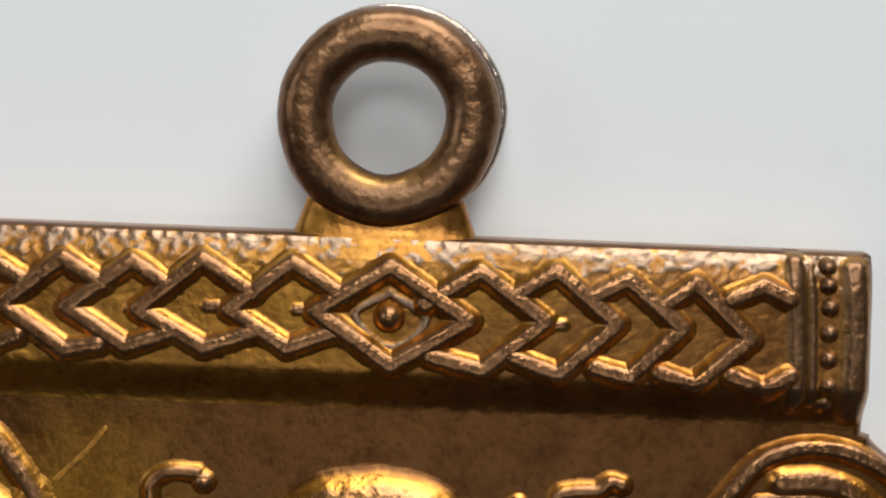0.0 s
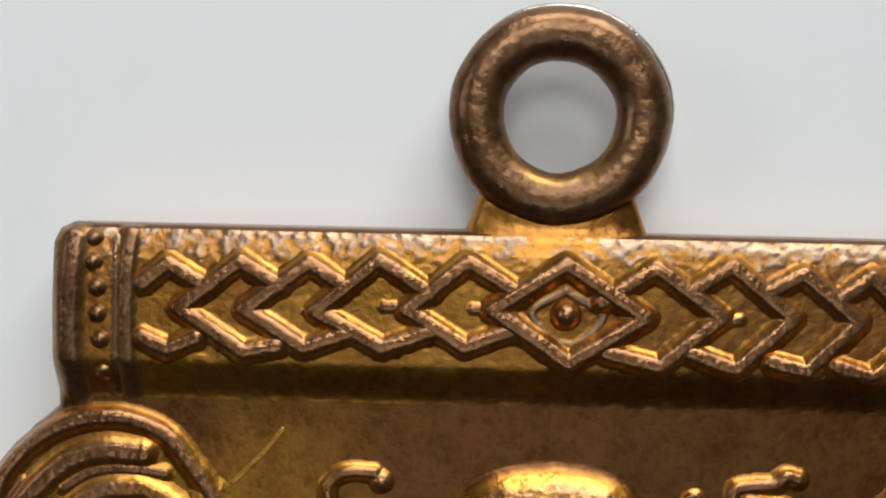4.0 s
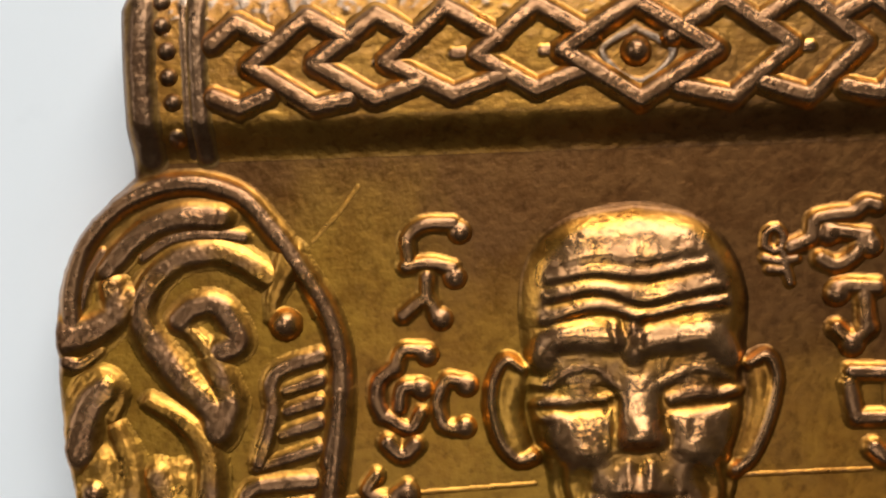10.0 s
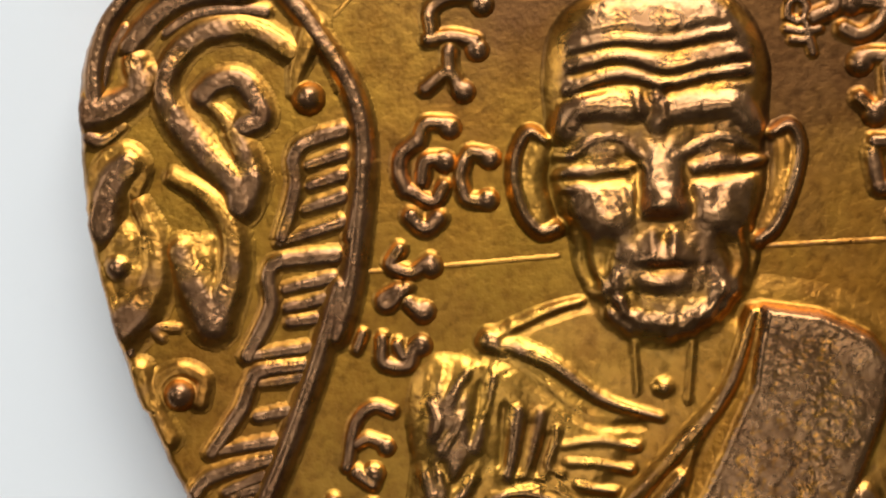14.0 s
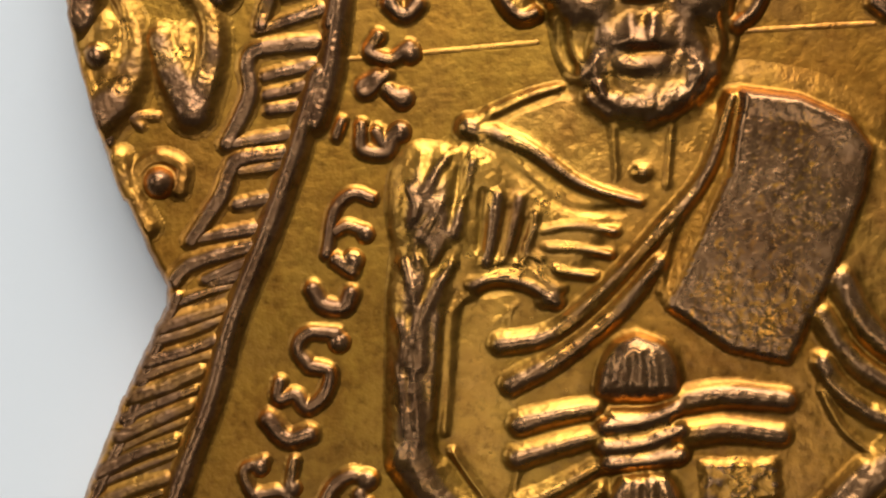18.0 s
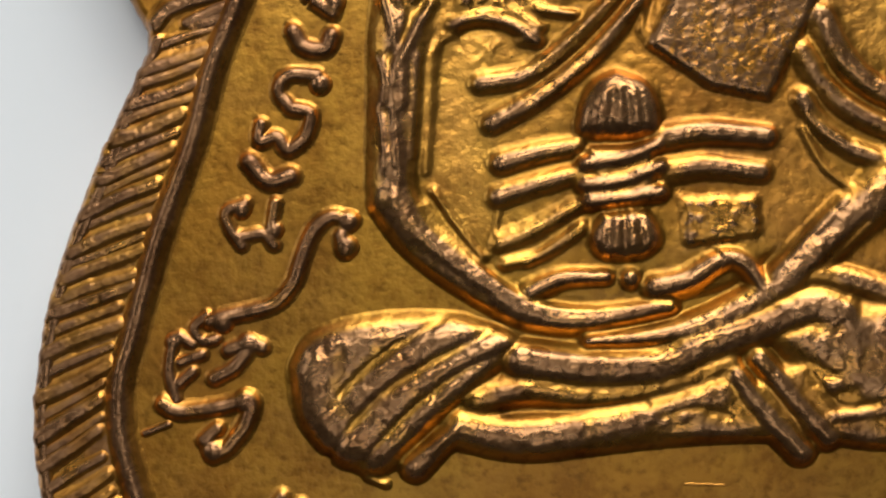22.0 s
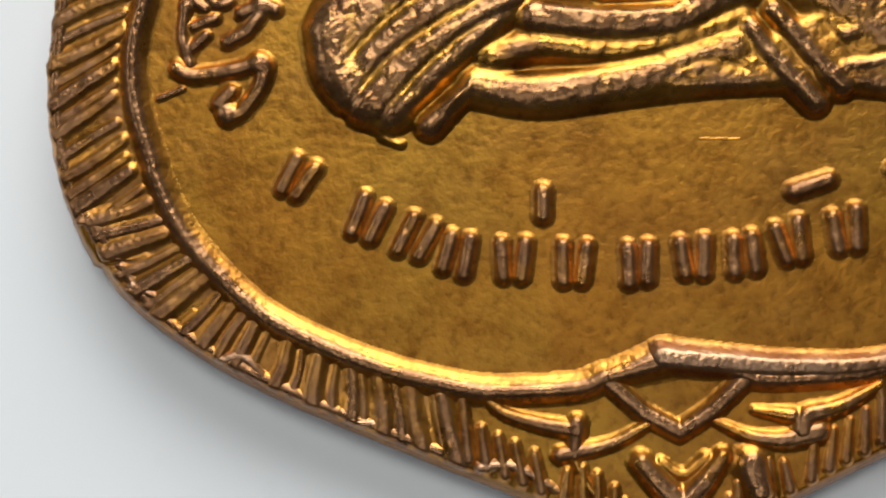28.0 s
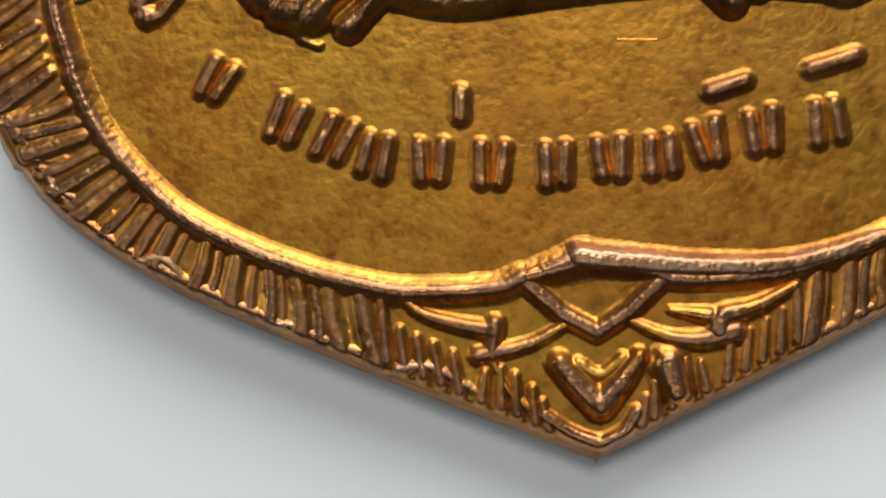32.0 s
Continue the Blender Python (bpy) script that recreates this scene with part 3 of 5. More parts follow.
# the notched border: matching stations along the rim and along the outer edge
RIM_SIDE = [(-8.41, -13.42), (-8.99, -14.79), (-9.63, -16.23)] + [(-10.1, -17.9), (-10.69, -19.4), (-11.06, -20.56)] + [(-11.23, -21.35), (-11.23, -22.76), (-10.76, -23.95)] + [(-10.7, -24.28), (-9.76, -25.5), (-8.87, -26.42), (-7.85, -27.17), (-6.77, -27.69), (-5.68, -28.09), (-4.77, -28.43)]
EDGE_SIDE = [(-10.14, -13.84), (-10.7, -15.07), (-11.31, -16.6)] + [(-12.17, -18.22), (-12.61, -19.69), (-12.84, -21)] + [(-12.91, -22.01), (-12.77, -23.45), (-12.32, -24.78)] + [(-12.29, -24.48), (-11.1, -26.37), (-9.62, -27.52), (-8.23, -28.3), (-6.83, -28.98), (-5.49, -29.58), (-4.45, -30.1)]
inner, outer = spline(RIM_SIDE, 30), spline(EDGE_SIDE, 30)
run = np.concatenate([[0], np.cumsum(np.hypot(*np.diff((inner + outer) / 2, axis=0).T))])
COUNT = 52


def border_band(side):
    """Copper-brown ground of the notched border; side -1 mirrors it."""
    v, f, N = [], [], 9
    for a, b in zip(inner, outer):
        for k in range(N):
            x, y = a + (b - a) * (0.04 + 0.9 * k / (N - 1))
            v.append(((x if side > 0 else 2 * AXIS - x) * MM, y * MM, (float(ground(x, y)) + 0.013) * MM))
    for i in range(len(inner) - 1):
        for k in range(N - 1):
            q = (i * N + k, (i + 1) * N + k, (i + 1) * N + k + 1, i * N + k + 1)
            f.append(q if side > 0 else q[::-1])
    return mesh_object("border_band", v, f, m_relief, medal, "copper-brown ground of the notched border", proud=[0.62] * len(v))


border_band(1)
border_band(-1)
BURRS = [(-9.62, -27.52), (-9.1, -27.45), (-8.55, -28.02)], [(-7.07, -28.99), (-6.38, -28.98), (-5.86, -29.36)], [(-11.33, -25.85), (-10.87, -26.09)], [(-4.27, -29.99), (-3.57, -29.99), (-2.66, -30.56)]
for k in range(COUNT):
    s = run[-1] * (k + 0.5 + rng.uniform(-0.26, 0.26)) / COUNT
    a = np.array([np.interp(s, run, inner[:, i]) for i in (0, 1)])
    b = np.array([np.interp(s, run, outer[:, i]) for i in (0, 1)])
    d = b - a
    a, b = a + d * rng.uniform(0.06, 0.16), b - d * rng.uniform(-0.07, 0.03)
    side = np.array([-d[1], d[0]]) / np.hypot(*d)
    slant = side * -0.16 * math.sin(math.pi * min(1.0, (s / run[-1] + 0.06) / 0.66))
    a, b = a + slant, b - slant
    m1 = (a + b) / 2 + side * rng.uniform(-0.06, 0.06)
    wide = rng.uniform(0.16, 0.21) if k % 2 else rng.uniform(0.1, 0.15)
    lines = [([tuple(a), tuple(m1), tuple(b)], wide * 0.85, rng.uniform(0.12, 0.16), wide * 1.15)]
    if rng.random() < 0.4:
        lines.append(([tuple(m1 - side * 0.2), tuple(b - side * 0.22)], 0.06, 0.08, 0.09))
    raised("notch_ridge", lines, m_ridge if k % 3 else m_relief, medal, both=True, step=0.04, steep=0.65, foot=1.9)
# flattened lip along the outer edge, and torn burrs on it
lip = outer[::6] + (inner[::6] - outer[::6]) * 0.1
for k in range(0, len(lip) - 8, 8):
    raised("edge_lip", [([tuple(p) for p in lip[k:k + 9]], rng.uniform(0.12, 0.17), 0.1, rng.uniform(0.1, 0.16))], m_relief, medal, both=True, step=0.04, steep=0.7)
for line in (BURRS):
    raised("burr", [(line, 0.13, 0.15, 0.08)], m_edge, medal, "bright torn metal burr on the edge", steep=1.0)

# ---------------------------------------------------------------- scrolled shoulders: leaves and curls
def ornament(name, strokes, balls=(), label=""):
    p = np.vstack([np.array(s[0], dtype=float) for s in strokes])
    r = Relief(p[:, 0].min() - 0.8, p[:, 0].max() + 0.8, p[:, 1].min() - 0.8, p[:, 1].max() + 0.8, 0.035)
    for s in strokes:
        w1 = s[3] if len(s) > 3 else s[1]
        r.stroke(s[0], 1.15 * s[1], min(s[2], 0.7 * s[1]), 1.15 * w1, soft=0.06, h1=min(s[2], 0.7 * w1), flat=True, foot=1.65)
    for x, y, size, h in balls:
        r.dome(x, y, size, size, h, soft=0.06)
    r.rough(0.012, 6.0, len(strokes) + int(p[0, 0] * 10) ** 2 % 97)
    r.rough(0.004, 24.0, len(strokes) + 5)
    r.build(name, m_relief, medal, label)
    r.build(name, m_relief, medal, label, mirror=True)


ornament("arch_leaf", [([(-11.08, -4.12), (-10.72, -3.72), (-10.1, -3.24), (-9.4, -3.06), (-8.68, -3.1)], 0.2, 0.2, 0.24)])
ornament("arch_leaf", [([(-11.72, -5.0), (-11.5, -4.3), (-11.16, -3.75)], 0.12, 0.1, 0.1)])
ornament("arch_leaf", [([(-10.3, -3.85), (-9.7, -3.5), (-9.0, -3.42), (-8.2, -3.5)], 0.1, 0.08, 0.12)])
ornament("scroll", [([(-7.71, -4.35), (-8.3, -3.96), (-8.88, -3.8), (-9.59, -3.95), (-10.14, -4.42), (-10.38, -5.04), (-10.14, -5.7), (-9.58, -6.42), (-8.96, -7.09), (-8.82, -7.51)], 0.2, 0.3, 0.26),
                    ([(-8.91, -6.04), (-8.65, -6.7), (-8.6, -7.05), (-8.86, -7.51)], 0.2, 0.3, 0.28)])
ornament("hook", [([(-9.58, -5.2), (-9.28, -4.95), (-8.81, -4.92), (-8.47, -5.3), (-8.37, -5.71), (-8.73, -5.86)], 0.2, 0.28, 0.22), ([(-9.5, -5.3), (-9.15, -5.66), (-8.9, -6.1)], 0.12, 0.16, 0.16)])
ornament("teardrop", [([(-7.24, -3.95), (-7.44, -4.4), (-7.6, -4.8), (-7.67, -5.22)], 0.24, 0.26, 0.1), ([(-7.16, -3.93), (-6.92, -4.64), (-6.71, -5.17)], 0.1, 0.14, 0.08)],
         [(-7.36, -5.35, 0.36, 0.34)])
ornament("leaf", [([(-12.04, -5.5), (-11.42, -5.38), (-10.88, -5.05), (-10.57, -4.72)], 0.34, 0.3, 0.2), ([(-10.97, -4.45), (-10.87, -4.95)], 0.22, 0.28, 0.24)])
ornament("leaf", [([(-12.0, -5.98), (-11.69, -6.05), (-11.26, -5.77)], 0.16, 0.2, 0.1)])
ornament("bud", [([(-11.2, -6.62), (-11.48, -6.9), (-11.68, -7.39), (-11.78, -7.86)], 0.3, 0.3, 0.34), ([(-11.86, -6.72), (-11.58, -6.32), (-11.11, -6.28), (-10.86, -6.7), (-11.05, -7.18)], 0.11, 0.18, 0.13)])
ornament("long_leaf", [([(-10.24, -6.87), (-9.72, -7.18), (-9.27, -7.61), (-9.04, -8.2), (-9.12, -9.02), (-9.48, -9.94)], 0.15, 0.3, 0.32), ([(-10.13, -8.45), (-9.9, -9.1), (-9.55, -9.9)], 0.26, 0.3, 0.32), ([(-9.7, -8.6), (-9.62, -9.3)], 0.3, 0.14, 0.26),
                       ([(-10.12, -8.35), (-9.53, -8.22)], 0.17, 0.2, 0.12)])
ornament("leaf", [([(-10.97, -7.42), (-10.71, -8.14), (-10.68, -8.84), (-11.0, -9.53), (-11.45, -9.95)], 0.16, 0.26, 0.4), ([(-11.3, -8.2), (-11.2, -9.2)], 0.36, 0.16, 0.4), ([(-11.74, -8.8), (-11.64, -9.39), (-11.5, -9.8)], 0.18, 0.22, 0.24)],
         [(-11.44, -8.72, 0.34, 0.3)])
ornament("leaf", [([(-11.3, -10.5), (-11.2, -10.2), (-10.9, -9.98), (-10.25, -10.02)], 0.12, 0.18, 0.08), ([(-10.85, -10.02), (-10.6, -10.22)], 0.08, 0.12)])
ornament("curl", [([(-10.72, -11.6), (-10.65, -11.1), (-10.22, -10.88), (-9.78, -11.1), (-9.84, -11.56)], 0.13, 0.2, 0.15), ([(-11.1, -10.9), (-10.96, -11.5), (-10.55, -12.3)], 0.22, 0.2, 0.2)], [(-10.25, -11.4, 0.36, 0.32)])

# ladder of scales between the shoulder scrolls and the rim
for side, rungs in (
        ([(-6.68, -6.04), (-7.41, -6.24), (-7.7, -6.54), (-7.7, -7.2), (-8.01, -8.2)], [(-6.69, -6.51), (-7.43, -6.73), (-6.71, -6.95), (-7.41, -7.15), (-6.73, -7.41), (-7.52, -7.64), (-6.77, -7.94), (-8.07, -8.31)]),
        ([(-6.89, -8.63), (-8.03, -8.7), (-8.33, -8.98), (-8.31, -9.68), (-8.81, -10.64)], [(-6.99, -9.09), (-7.99, -9.28), (-7.04, -9.49), (-7.95, -9.67), (-7.13, -9.91), (-7.9, -9.97), (-7.27, -10.48), (-8.82, -10.66)]),
        ([(-7.37, -10.87), (-8.5, -10.97), (-8.78, -11.25), (-9, -11.76), (-9.62, -12.62)], [(-7.54, -11.12), (-8.57, -11.22), (-7.7, -11.77), (-8.65, -11.92), (-7.89, -12.39), (-9.62, -12.61)]),
        ([(-8.02, -12.75), (-8.87, -12.91), (-9.69, -13.14), (-10.03, -13.48)], [(-8.14, -12.98), (-9.35, -13.45), (-8.32, -13.35), (-9.24, -13.53)])):
    ornament("scale_edge", [(side, 0.15, 0.24)])
    for a, b in zip(rungs[::2], rungs[1::2]):
        ornament("rung", [([a, b], 0.13, 0.22, 0.11)])

# ---------------------------------------------------------------- ornament at the foot of the medal
raised("chevron", [([(-1.54, -28.32), (-0.83, -29.01), (-0.13, -29.43), (0.56, -29.02), (1.35, -28.33)], 0.2, 0.3)], m_relief, medal, straight=True, steep=0.9)
raised("tendril", [([(-4.16, -28.46), (-3.72, -28.87), (-3.04, -29.12), (-2.24, -29.3)], 0.11, 0.2, 0.2), ([(-2.23, -29.16), (-2.32, -29.8)], 0.2, 0.22, 0.17)], m_relief, medal, steep=0.9)
raised("tendril", [([(-2.6, -29.8), (-1.55, -29.61), (-0.66, -29.19)], 0.18, 0.2, 0.12)], m_relief, medal, steep=0.9)
raised("tendril", [([(0.61, -29.25), (1.34, -29.59), (2.02, -29.69), (2.72, -29.55)], 0.1, 0.2, 0.24)], m_relief, medal, steep=0.9)
raised("tendril", [([(2.38, -29.5), (2.51, -29.22), (3.21, -29.05), (4.01, -28.66)], 0.24, 0.24, 0.12), ([(1.43, -29.05), (2.2, -29.2)], 0.1, 0.2, 0.18)], m_relief, medal, steep=0.9)
raised("foot_leaf", [([(-0.94, -30.02), (-0.56, -30.5), (-0.13, -30.95)], 0.24, 0.3, 0.28), ([(-0.13, -30.95), (0.3, -30.5), (0.72, -29.98)], 0.28, 0.3, 0.2), ([(-0.53, -30.05), (-0.09, -30.3), (0.39, -29.98)], 0.14, 0.12)], m_relief, medal, steep=1.0)
raised("block", [([(1.3, -30.17), (1.46, -30.72)], 0.36, 0.24, 0.3)], m_relief, medal, steep=0.8)
raised("foot_line", [([(-1.29, -31.1), (-0.74, -31.5), (-0.23, -31.72)], 0.16, 0.2), ([(-0.11, -31.73), (0.36, -31.5), (0.62, -31.12)], 0.16, 0.2), ([(-2.3, -29.95), (-1.96, -30.6), (-1.52, -31.0)], 0.1, 0.12)], m_relief, medal, steep=0.9)
for a, b in zip([(-4.56, -28.51), (-4.21, -29.17), (-3.87, -29.36), (-3.53, -29.52), (-3.13, -29.73), (-2.48, -30.15), (-2.16, -30.09), (-1.86, -30.25), (-1.52, -30.53), (-1.33, -30.83)], [(-4.51, -29.8), (-4.14, -29.99), (-3.76, -30.16), (-3.4, -30.32), (-3.03, -30.52), (-2.58, -30.73), (-2.17, -30.87), (-1.86, -31.03), (-1.49, -31.25), (-1.22, -31.41)]):
    raised("notch_ridge", [([a, b], 0.11, 0.13, 0.15)], m_ridge, medal, both=True, steep=0.9)

# ---------------------------------------------------------------- raised signs along the field, as plain bent bars
SW, SH = 0.155, 0.2


def sign(*lines, name="sign", w=SW, h=SH, ball=(), mat=m_relief):
    p = np.vstack([np.array(s, dtype=float) for s in lines])
    r = Relief(p[:, 0].min() - 0.5, p[:, 0].max() + 0.5, p[:, 1].min() - 0.5, p[:, 1].max() + 0.5, 0.022 if w < 0.08 else 0.032)
    for s in lines:
        r.stroke(s, 0.88 * w, min(h, 0.9 * w), soft=0.05, flat=True, foot=1.8)
    for x, y in ball:
        r.dome(x, y, w * 1.7, w * 1.7, min(h, 0.9 * w) * 1.2, soft=0.05)
    r.rough(0.012, 8.0, int(abs(p[0, 0] * 31 + p[0, 1] * 57)) % 991)
    return r.build(name, mat, medal)


sign([(-4.77, -4.09), (-4.78, -3.62), (-4.42, -3.37), (-3.84, -3.37)], ball=[(-3.7, -3.55)])
sign([(-4.84, -4.23), (-4.34, -4.17), (-3.88, -4.28)], [(-4.41, -4.45), (-4.42, -4.86)], [(-4.93, -5.24), (-4.45, -4.92), (-4.21, -5.27)], ball=[(-3.83, -4.48), (-4.14, -5.33)])
sign([(-5.12, -6.34), (-4.96, -5.97), (-4.53, -5.96)], [(-5.18, -6.34), (-5.47, -6.58), (-5.53, -6.96), (-5.41, -7.31)], ball=[(-4.45, -6.06)])
sign([(-5.07, -7.15), (-4.99, -6.75), (-4.67, -6.68)], [(-5.34, -7.32), (-4.86, -7.57), (-4.61, -7.26)], ball=[(-4.57, -6.76)])
sign([(-3.74, -6.65), (-4.09, -6.61), (-4.26, -7.07), (-4.16, -7.51), (-3.81, -7.61)], ball=[(-3.65, -6.72), (-3.72, -7.58)])
sign([(-5.33, -7.86), (-5.04, -8.11), (-4.76, -7.93)], w=0.18)
sign([(-5.59, -8.53), (-5.77, -8.85), (-5.35, -9.02), (-4.95, -8.78)], ball=[(-4.93, -8.92)])
sign([(-5.65, -9.36), (-5.95, -9.54), (-5.87, -9.68), (-5.47, -9.34)], [(-5.43, -9.64), (-5.15, -9.91)], ball=[(-5.11, -9.84)])
sign([(-6.41, -10.26), (-6.54, -10.58)], w=0.12)
sign([(-6.01, -10.37), (-6, -10.86), (-5.5, -10.94), (-5.37, -10.57)], [(-5.69, -10.5), (-5.59, -10.73)], ball=[(-5.21, -10.54)])
sign([(-6.82, -13.01), (-6.62, -12.11), (-6.23, -11.77), (-5.85, -11.9)], w=0.13)
sign([(-6.63, -12.55), (-6.37, -12.44), (-6.05, -12.55)], w=0.13, ball=[(-6, -12.63)])
sign([(-6.63, -13.13), (-6.31, -13.37)], w=0.16, ball=[(-6.28, -13.16)])
sign([(-7.14, -13.72), (-6.92, -14.05), (-6.51, -14.12), (-6.35, -13.84)], w=0.17)
sign([(-7.26, -15.32), (-7.48, -14.96), (-7.29, -14.64), (-6.68, -14.66)], w=0.15, ball=[(-6.62, -14.85)])
sign([(-7.26, -15.32), (-6.85, -15.45), (-6.96, -15.91), (-7.34, -16.18), (-7.57, -15.91), (-7.92, -15.97), (-7.89, -15.64)], w=0.15)
sign([(-8.15, -16.39), (-7.77, -16.81), (-7.31, -16.73)], w=0.19)
sign([(-8.28, -17.26), (-8.68, -17.42), (-8.61, -17.77), (-8.39, -18.13)], [(-8.4, -17.95), (-7.93, -17.91), (-7.71, -18.15)], [(-7.65, -17.28), (-7.75, -17.74)], w=0.13, ball=[(-8.36, -17.39), (-7.7, -17.84)])
sign([(2.56, -4.03), (2.61, -3.77), (2.82, -3.68), (2.95, -3.92), (2.78, -4.14), (2.56, -4.03)], [(2.92, -4.1), (2.98, -4.47), (3.05, -4.8)], [(2.55, -4.29), (2.84, -4.36)], [(2.65, -4.52), (2.88, -4.54)], [(3.03, -4.34), (3.19, -4.31)], w=0.1)
sign([(3.08, -4.08), (3.5, -3.89), (3.6, -3.55), (3.91, -3.45), (4.35, -3.41), (4.64, -3.24), (4.87, -3.28)], [(3.97, -3.77), (4.67, -3.89)], [(3.69, -4.34), (4.02, -4.47), (4.37, -4.27), (4.56, -3.96)], w=0.17, ball=[(3.87, -3.81), (4.72, -4.08)])
sign([(3.96, -5.07), (4.13, -4.91), (4.82, -4.94)], [(4.55, -5.11), (4.56, -5.69)], [(3.96, -5.77), (4.27, -6.0), (4.62, -5.78)], w=0.18, ball=[(4.0, -5.04), (4.27, -6.09)])
sign([(4.23, -6.67), (5.02, -6.7)], [(4.17, -6.89), (4.28, -7.55)], [(4.3, -7.62), (5.05, -7.62)], [(5.08, -6.74), (5.11, -7.55)], w=0.17)
sign([(4.65, -8.25), (4.85, -8.42)], w=0.2)
# the seated curl beside the knee
sign([(-6.25, -18.33), (-6.3, -17.99)], [(-6.08, -17.7), (-6.48, -17.61), (-6.86, -17.85), (-7.12, -18.38), (-7.33, -18.93), (-7.67, -19.31), (-8.12, -19.48), (-8.72, -19.58), (-9.12, -19.68)], name="long_curl", w=0.16, h=0.26, ball=[(-6.15, -17.72), (-6.2, -18.25), (-8.86, -19.71)])
sign([(-9.16, -19.56), (-9.45, -19.8), (-9.3, -20.09), (-8.99, -20.06)], [(-9.91, -20.09), (-10.01, -20.7), (-9.89, -21.29)], [(-9.77, -19.98), (-9.49, -20.15)], [(-9.77, -20.52), (-9.31, -20.37)], [(-9.81, -20.96), (-9.52, -20.72)], name="long_curl", w=0.12, h=0.2, ball=[(-9.89, -20.07)])
sign([(-8.74, -20.3), (-8.32, -20.18), (-8.04, -20.26)], [(-9.07, -20.87), (-8.67, -20.68), (-8.39, -20.38)], name="long_curl", w=0.15, h=0.2, ball=[(-8.32, -20.18)])
sign([(-10.16, -21.37), (-9.83, -21.53), (-9.03, -21.48), (-8.34, -21.35), (-8.43, -21.81), (-8.8, -22.29), (-9.14, -22.47)], [(-9.31, -22.15), (-9.05, -21.93)], name="long_curl", w=0.17, h=0.24, ball=[(-8.43, -21.37), (-9.16, -22.37)])
sign([(-10.58, -21.97), (-10.08, -21.8)], name="long_curl", w=0.07, h=0.08)
# the curved row below the figure: plain raised bars
ROW = [(-7.76, -23.8), (-6.32, -24.72), (-5.35, -25.15), (-4.55, -25.55), (-3.39, -25.72), (-2.14, -25.85), (-0.79, -25.92), (0.33, -25.84), (1.35, -25.82), (2.34, -25.62), (3.49, -25.45), (4.82, -25.35)]
for k, (x, y) in enumerate(ROW):
    p0, p1 = ROW[max(k - 1, 0)], ROW[min(k + 1, len(ROW) - 1)]
    along = Vector((p1[0] - p0[0], p1[1] - p0[1])).normalized()
    tall = Vector((-along.y, along.x)) * 0.36
    for side in (-0.21, 0.21):
        c = Vector((x, y)) + along * (side + rng.uniform(-0.03, 0.03))
        lean = along * rng.uniform(-0.05, 0.05)
        sign([tuple(c - tall * rng.uniform(0.85, 1.05) - lean), tuple(c + tall * rng.uniform(0.85, 1.05) + lean)], name="raised_bar", w=0.17, h=0.2, mat=m_ridge)
for a, b in zip([(-2.68, -24.33), (2.47, -24.59), (4.53, -24.24)], [(-2.71, -24.83), (3.17, -24.4), (5.45, -24.01)]):
    sign([a, b], name="raised_bar", w=0.18, h=0.2, mat=m_ridge)
# fine raised line across the field
sign([(-6.33, -8.98), (-4.7, -8.91), (-2.32, -8.79)], name="hairline", w=0.04, h=0.02)
sign([(1.76, -8.73), (3.25, -8.7), (4.6, -8.68)], name="hairline", w=0.04, h=0.02)
sign([(-6.77, -3.64), (-6.19, -3.06), (-5.78, -2.53)], name="hairline", w=0.035, h=0.011)
sign([(0.61, -23.41), (1.41, -23.46)], name="hairline", w=0.024, h=0.007)

# ---------------------------------------------------------------- the seated figure, one modelled mesh
F = Relief(-9.0, 8.6, -26.0, -3.0, 0.042)


def grain(poly, amount, seed, cells=2):
    """A hammered texture over one area of the figure."""
    p = np.array(poly)
    sl, X, Y = F.window(p[:, 0].min(), p[:, 0].max(), p[:, 1].min(), p[:, 1].max())
    inside = np.zeros(X.shape, bool)
    for a, b in zip(p, np.roll(p, -1, 0)):
        if abs(b[1] - a[1]) > 1e-9:
            inside ^= ((a[1] > Y) != (b[1] > Y)) & (X < a[0] + (Y - a[1]) * (b[0] - a[0]) / (b[1] - a[1]))
    n = np.random.default_rng(seed).normal(size=X.shape)
    for k in range(cells):
        n = (n + np.roll(n, 1, 0) + np.roll(n, 1, 1) + np.roll(n, (1, 1), (0, 1))) / 2.6
    F.h[sl] += np.where(inside, amount * n, 0)
    F.wear[sl] += np.where(inside, 0.14 + 0.16 * n, 0)


def weave(poly, amount):
    """Rows of small stitches across a band of cloth."""
    p = np.array(poly)
    sl, X, Y = F.window(p[:, 0].min(), p[:, 0].max(), p[:, 1].min(), p[:, 1].max())
    along, across = Y * 0.95 - X * 0.31, X * 0.95 + Y * 0.31
    row = np.floor(along / 0.14).astype(int) % 97
    table = np.random.default_rng(31).uniform(-0.25, 1.0, (97, 61))
    stitch = np.sin(along * 2 * math.pi / 0.14) * table[row, np.floor(across / 0.2 + row * 0.37).astype(int) % 61]
    F.h[sl] += np.where(F.h[sl] > 0.4, amount * stitch, 0)


def add(pts, w, h, w1=None):
    most = 1.1 * w
    F.stroke(pts, 1.25 * w, max(-most, min(most, h)), w1 and 1.25 * w1, how="add", power=1.6)


def over(pts, w, h, w1=None, soft=0.08, h1=None):
    F.stroke(pts, w, h, w1, soft=soft, h1=h1)


def bump(x, y, rx, ry, h, turn=0.0):
    F.dome(x, y, rx, ry, h, turn, how="add", round_top=1.5)


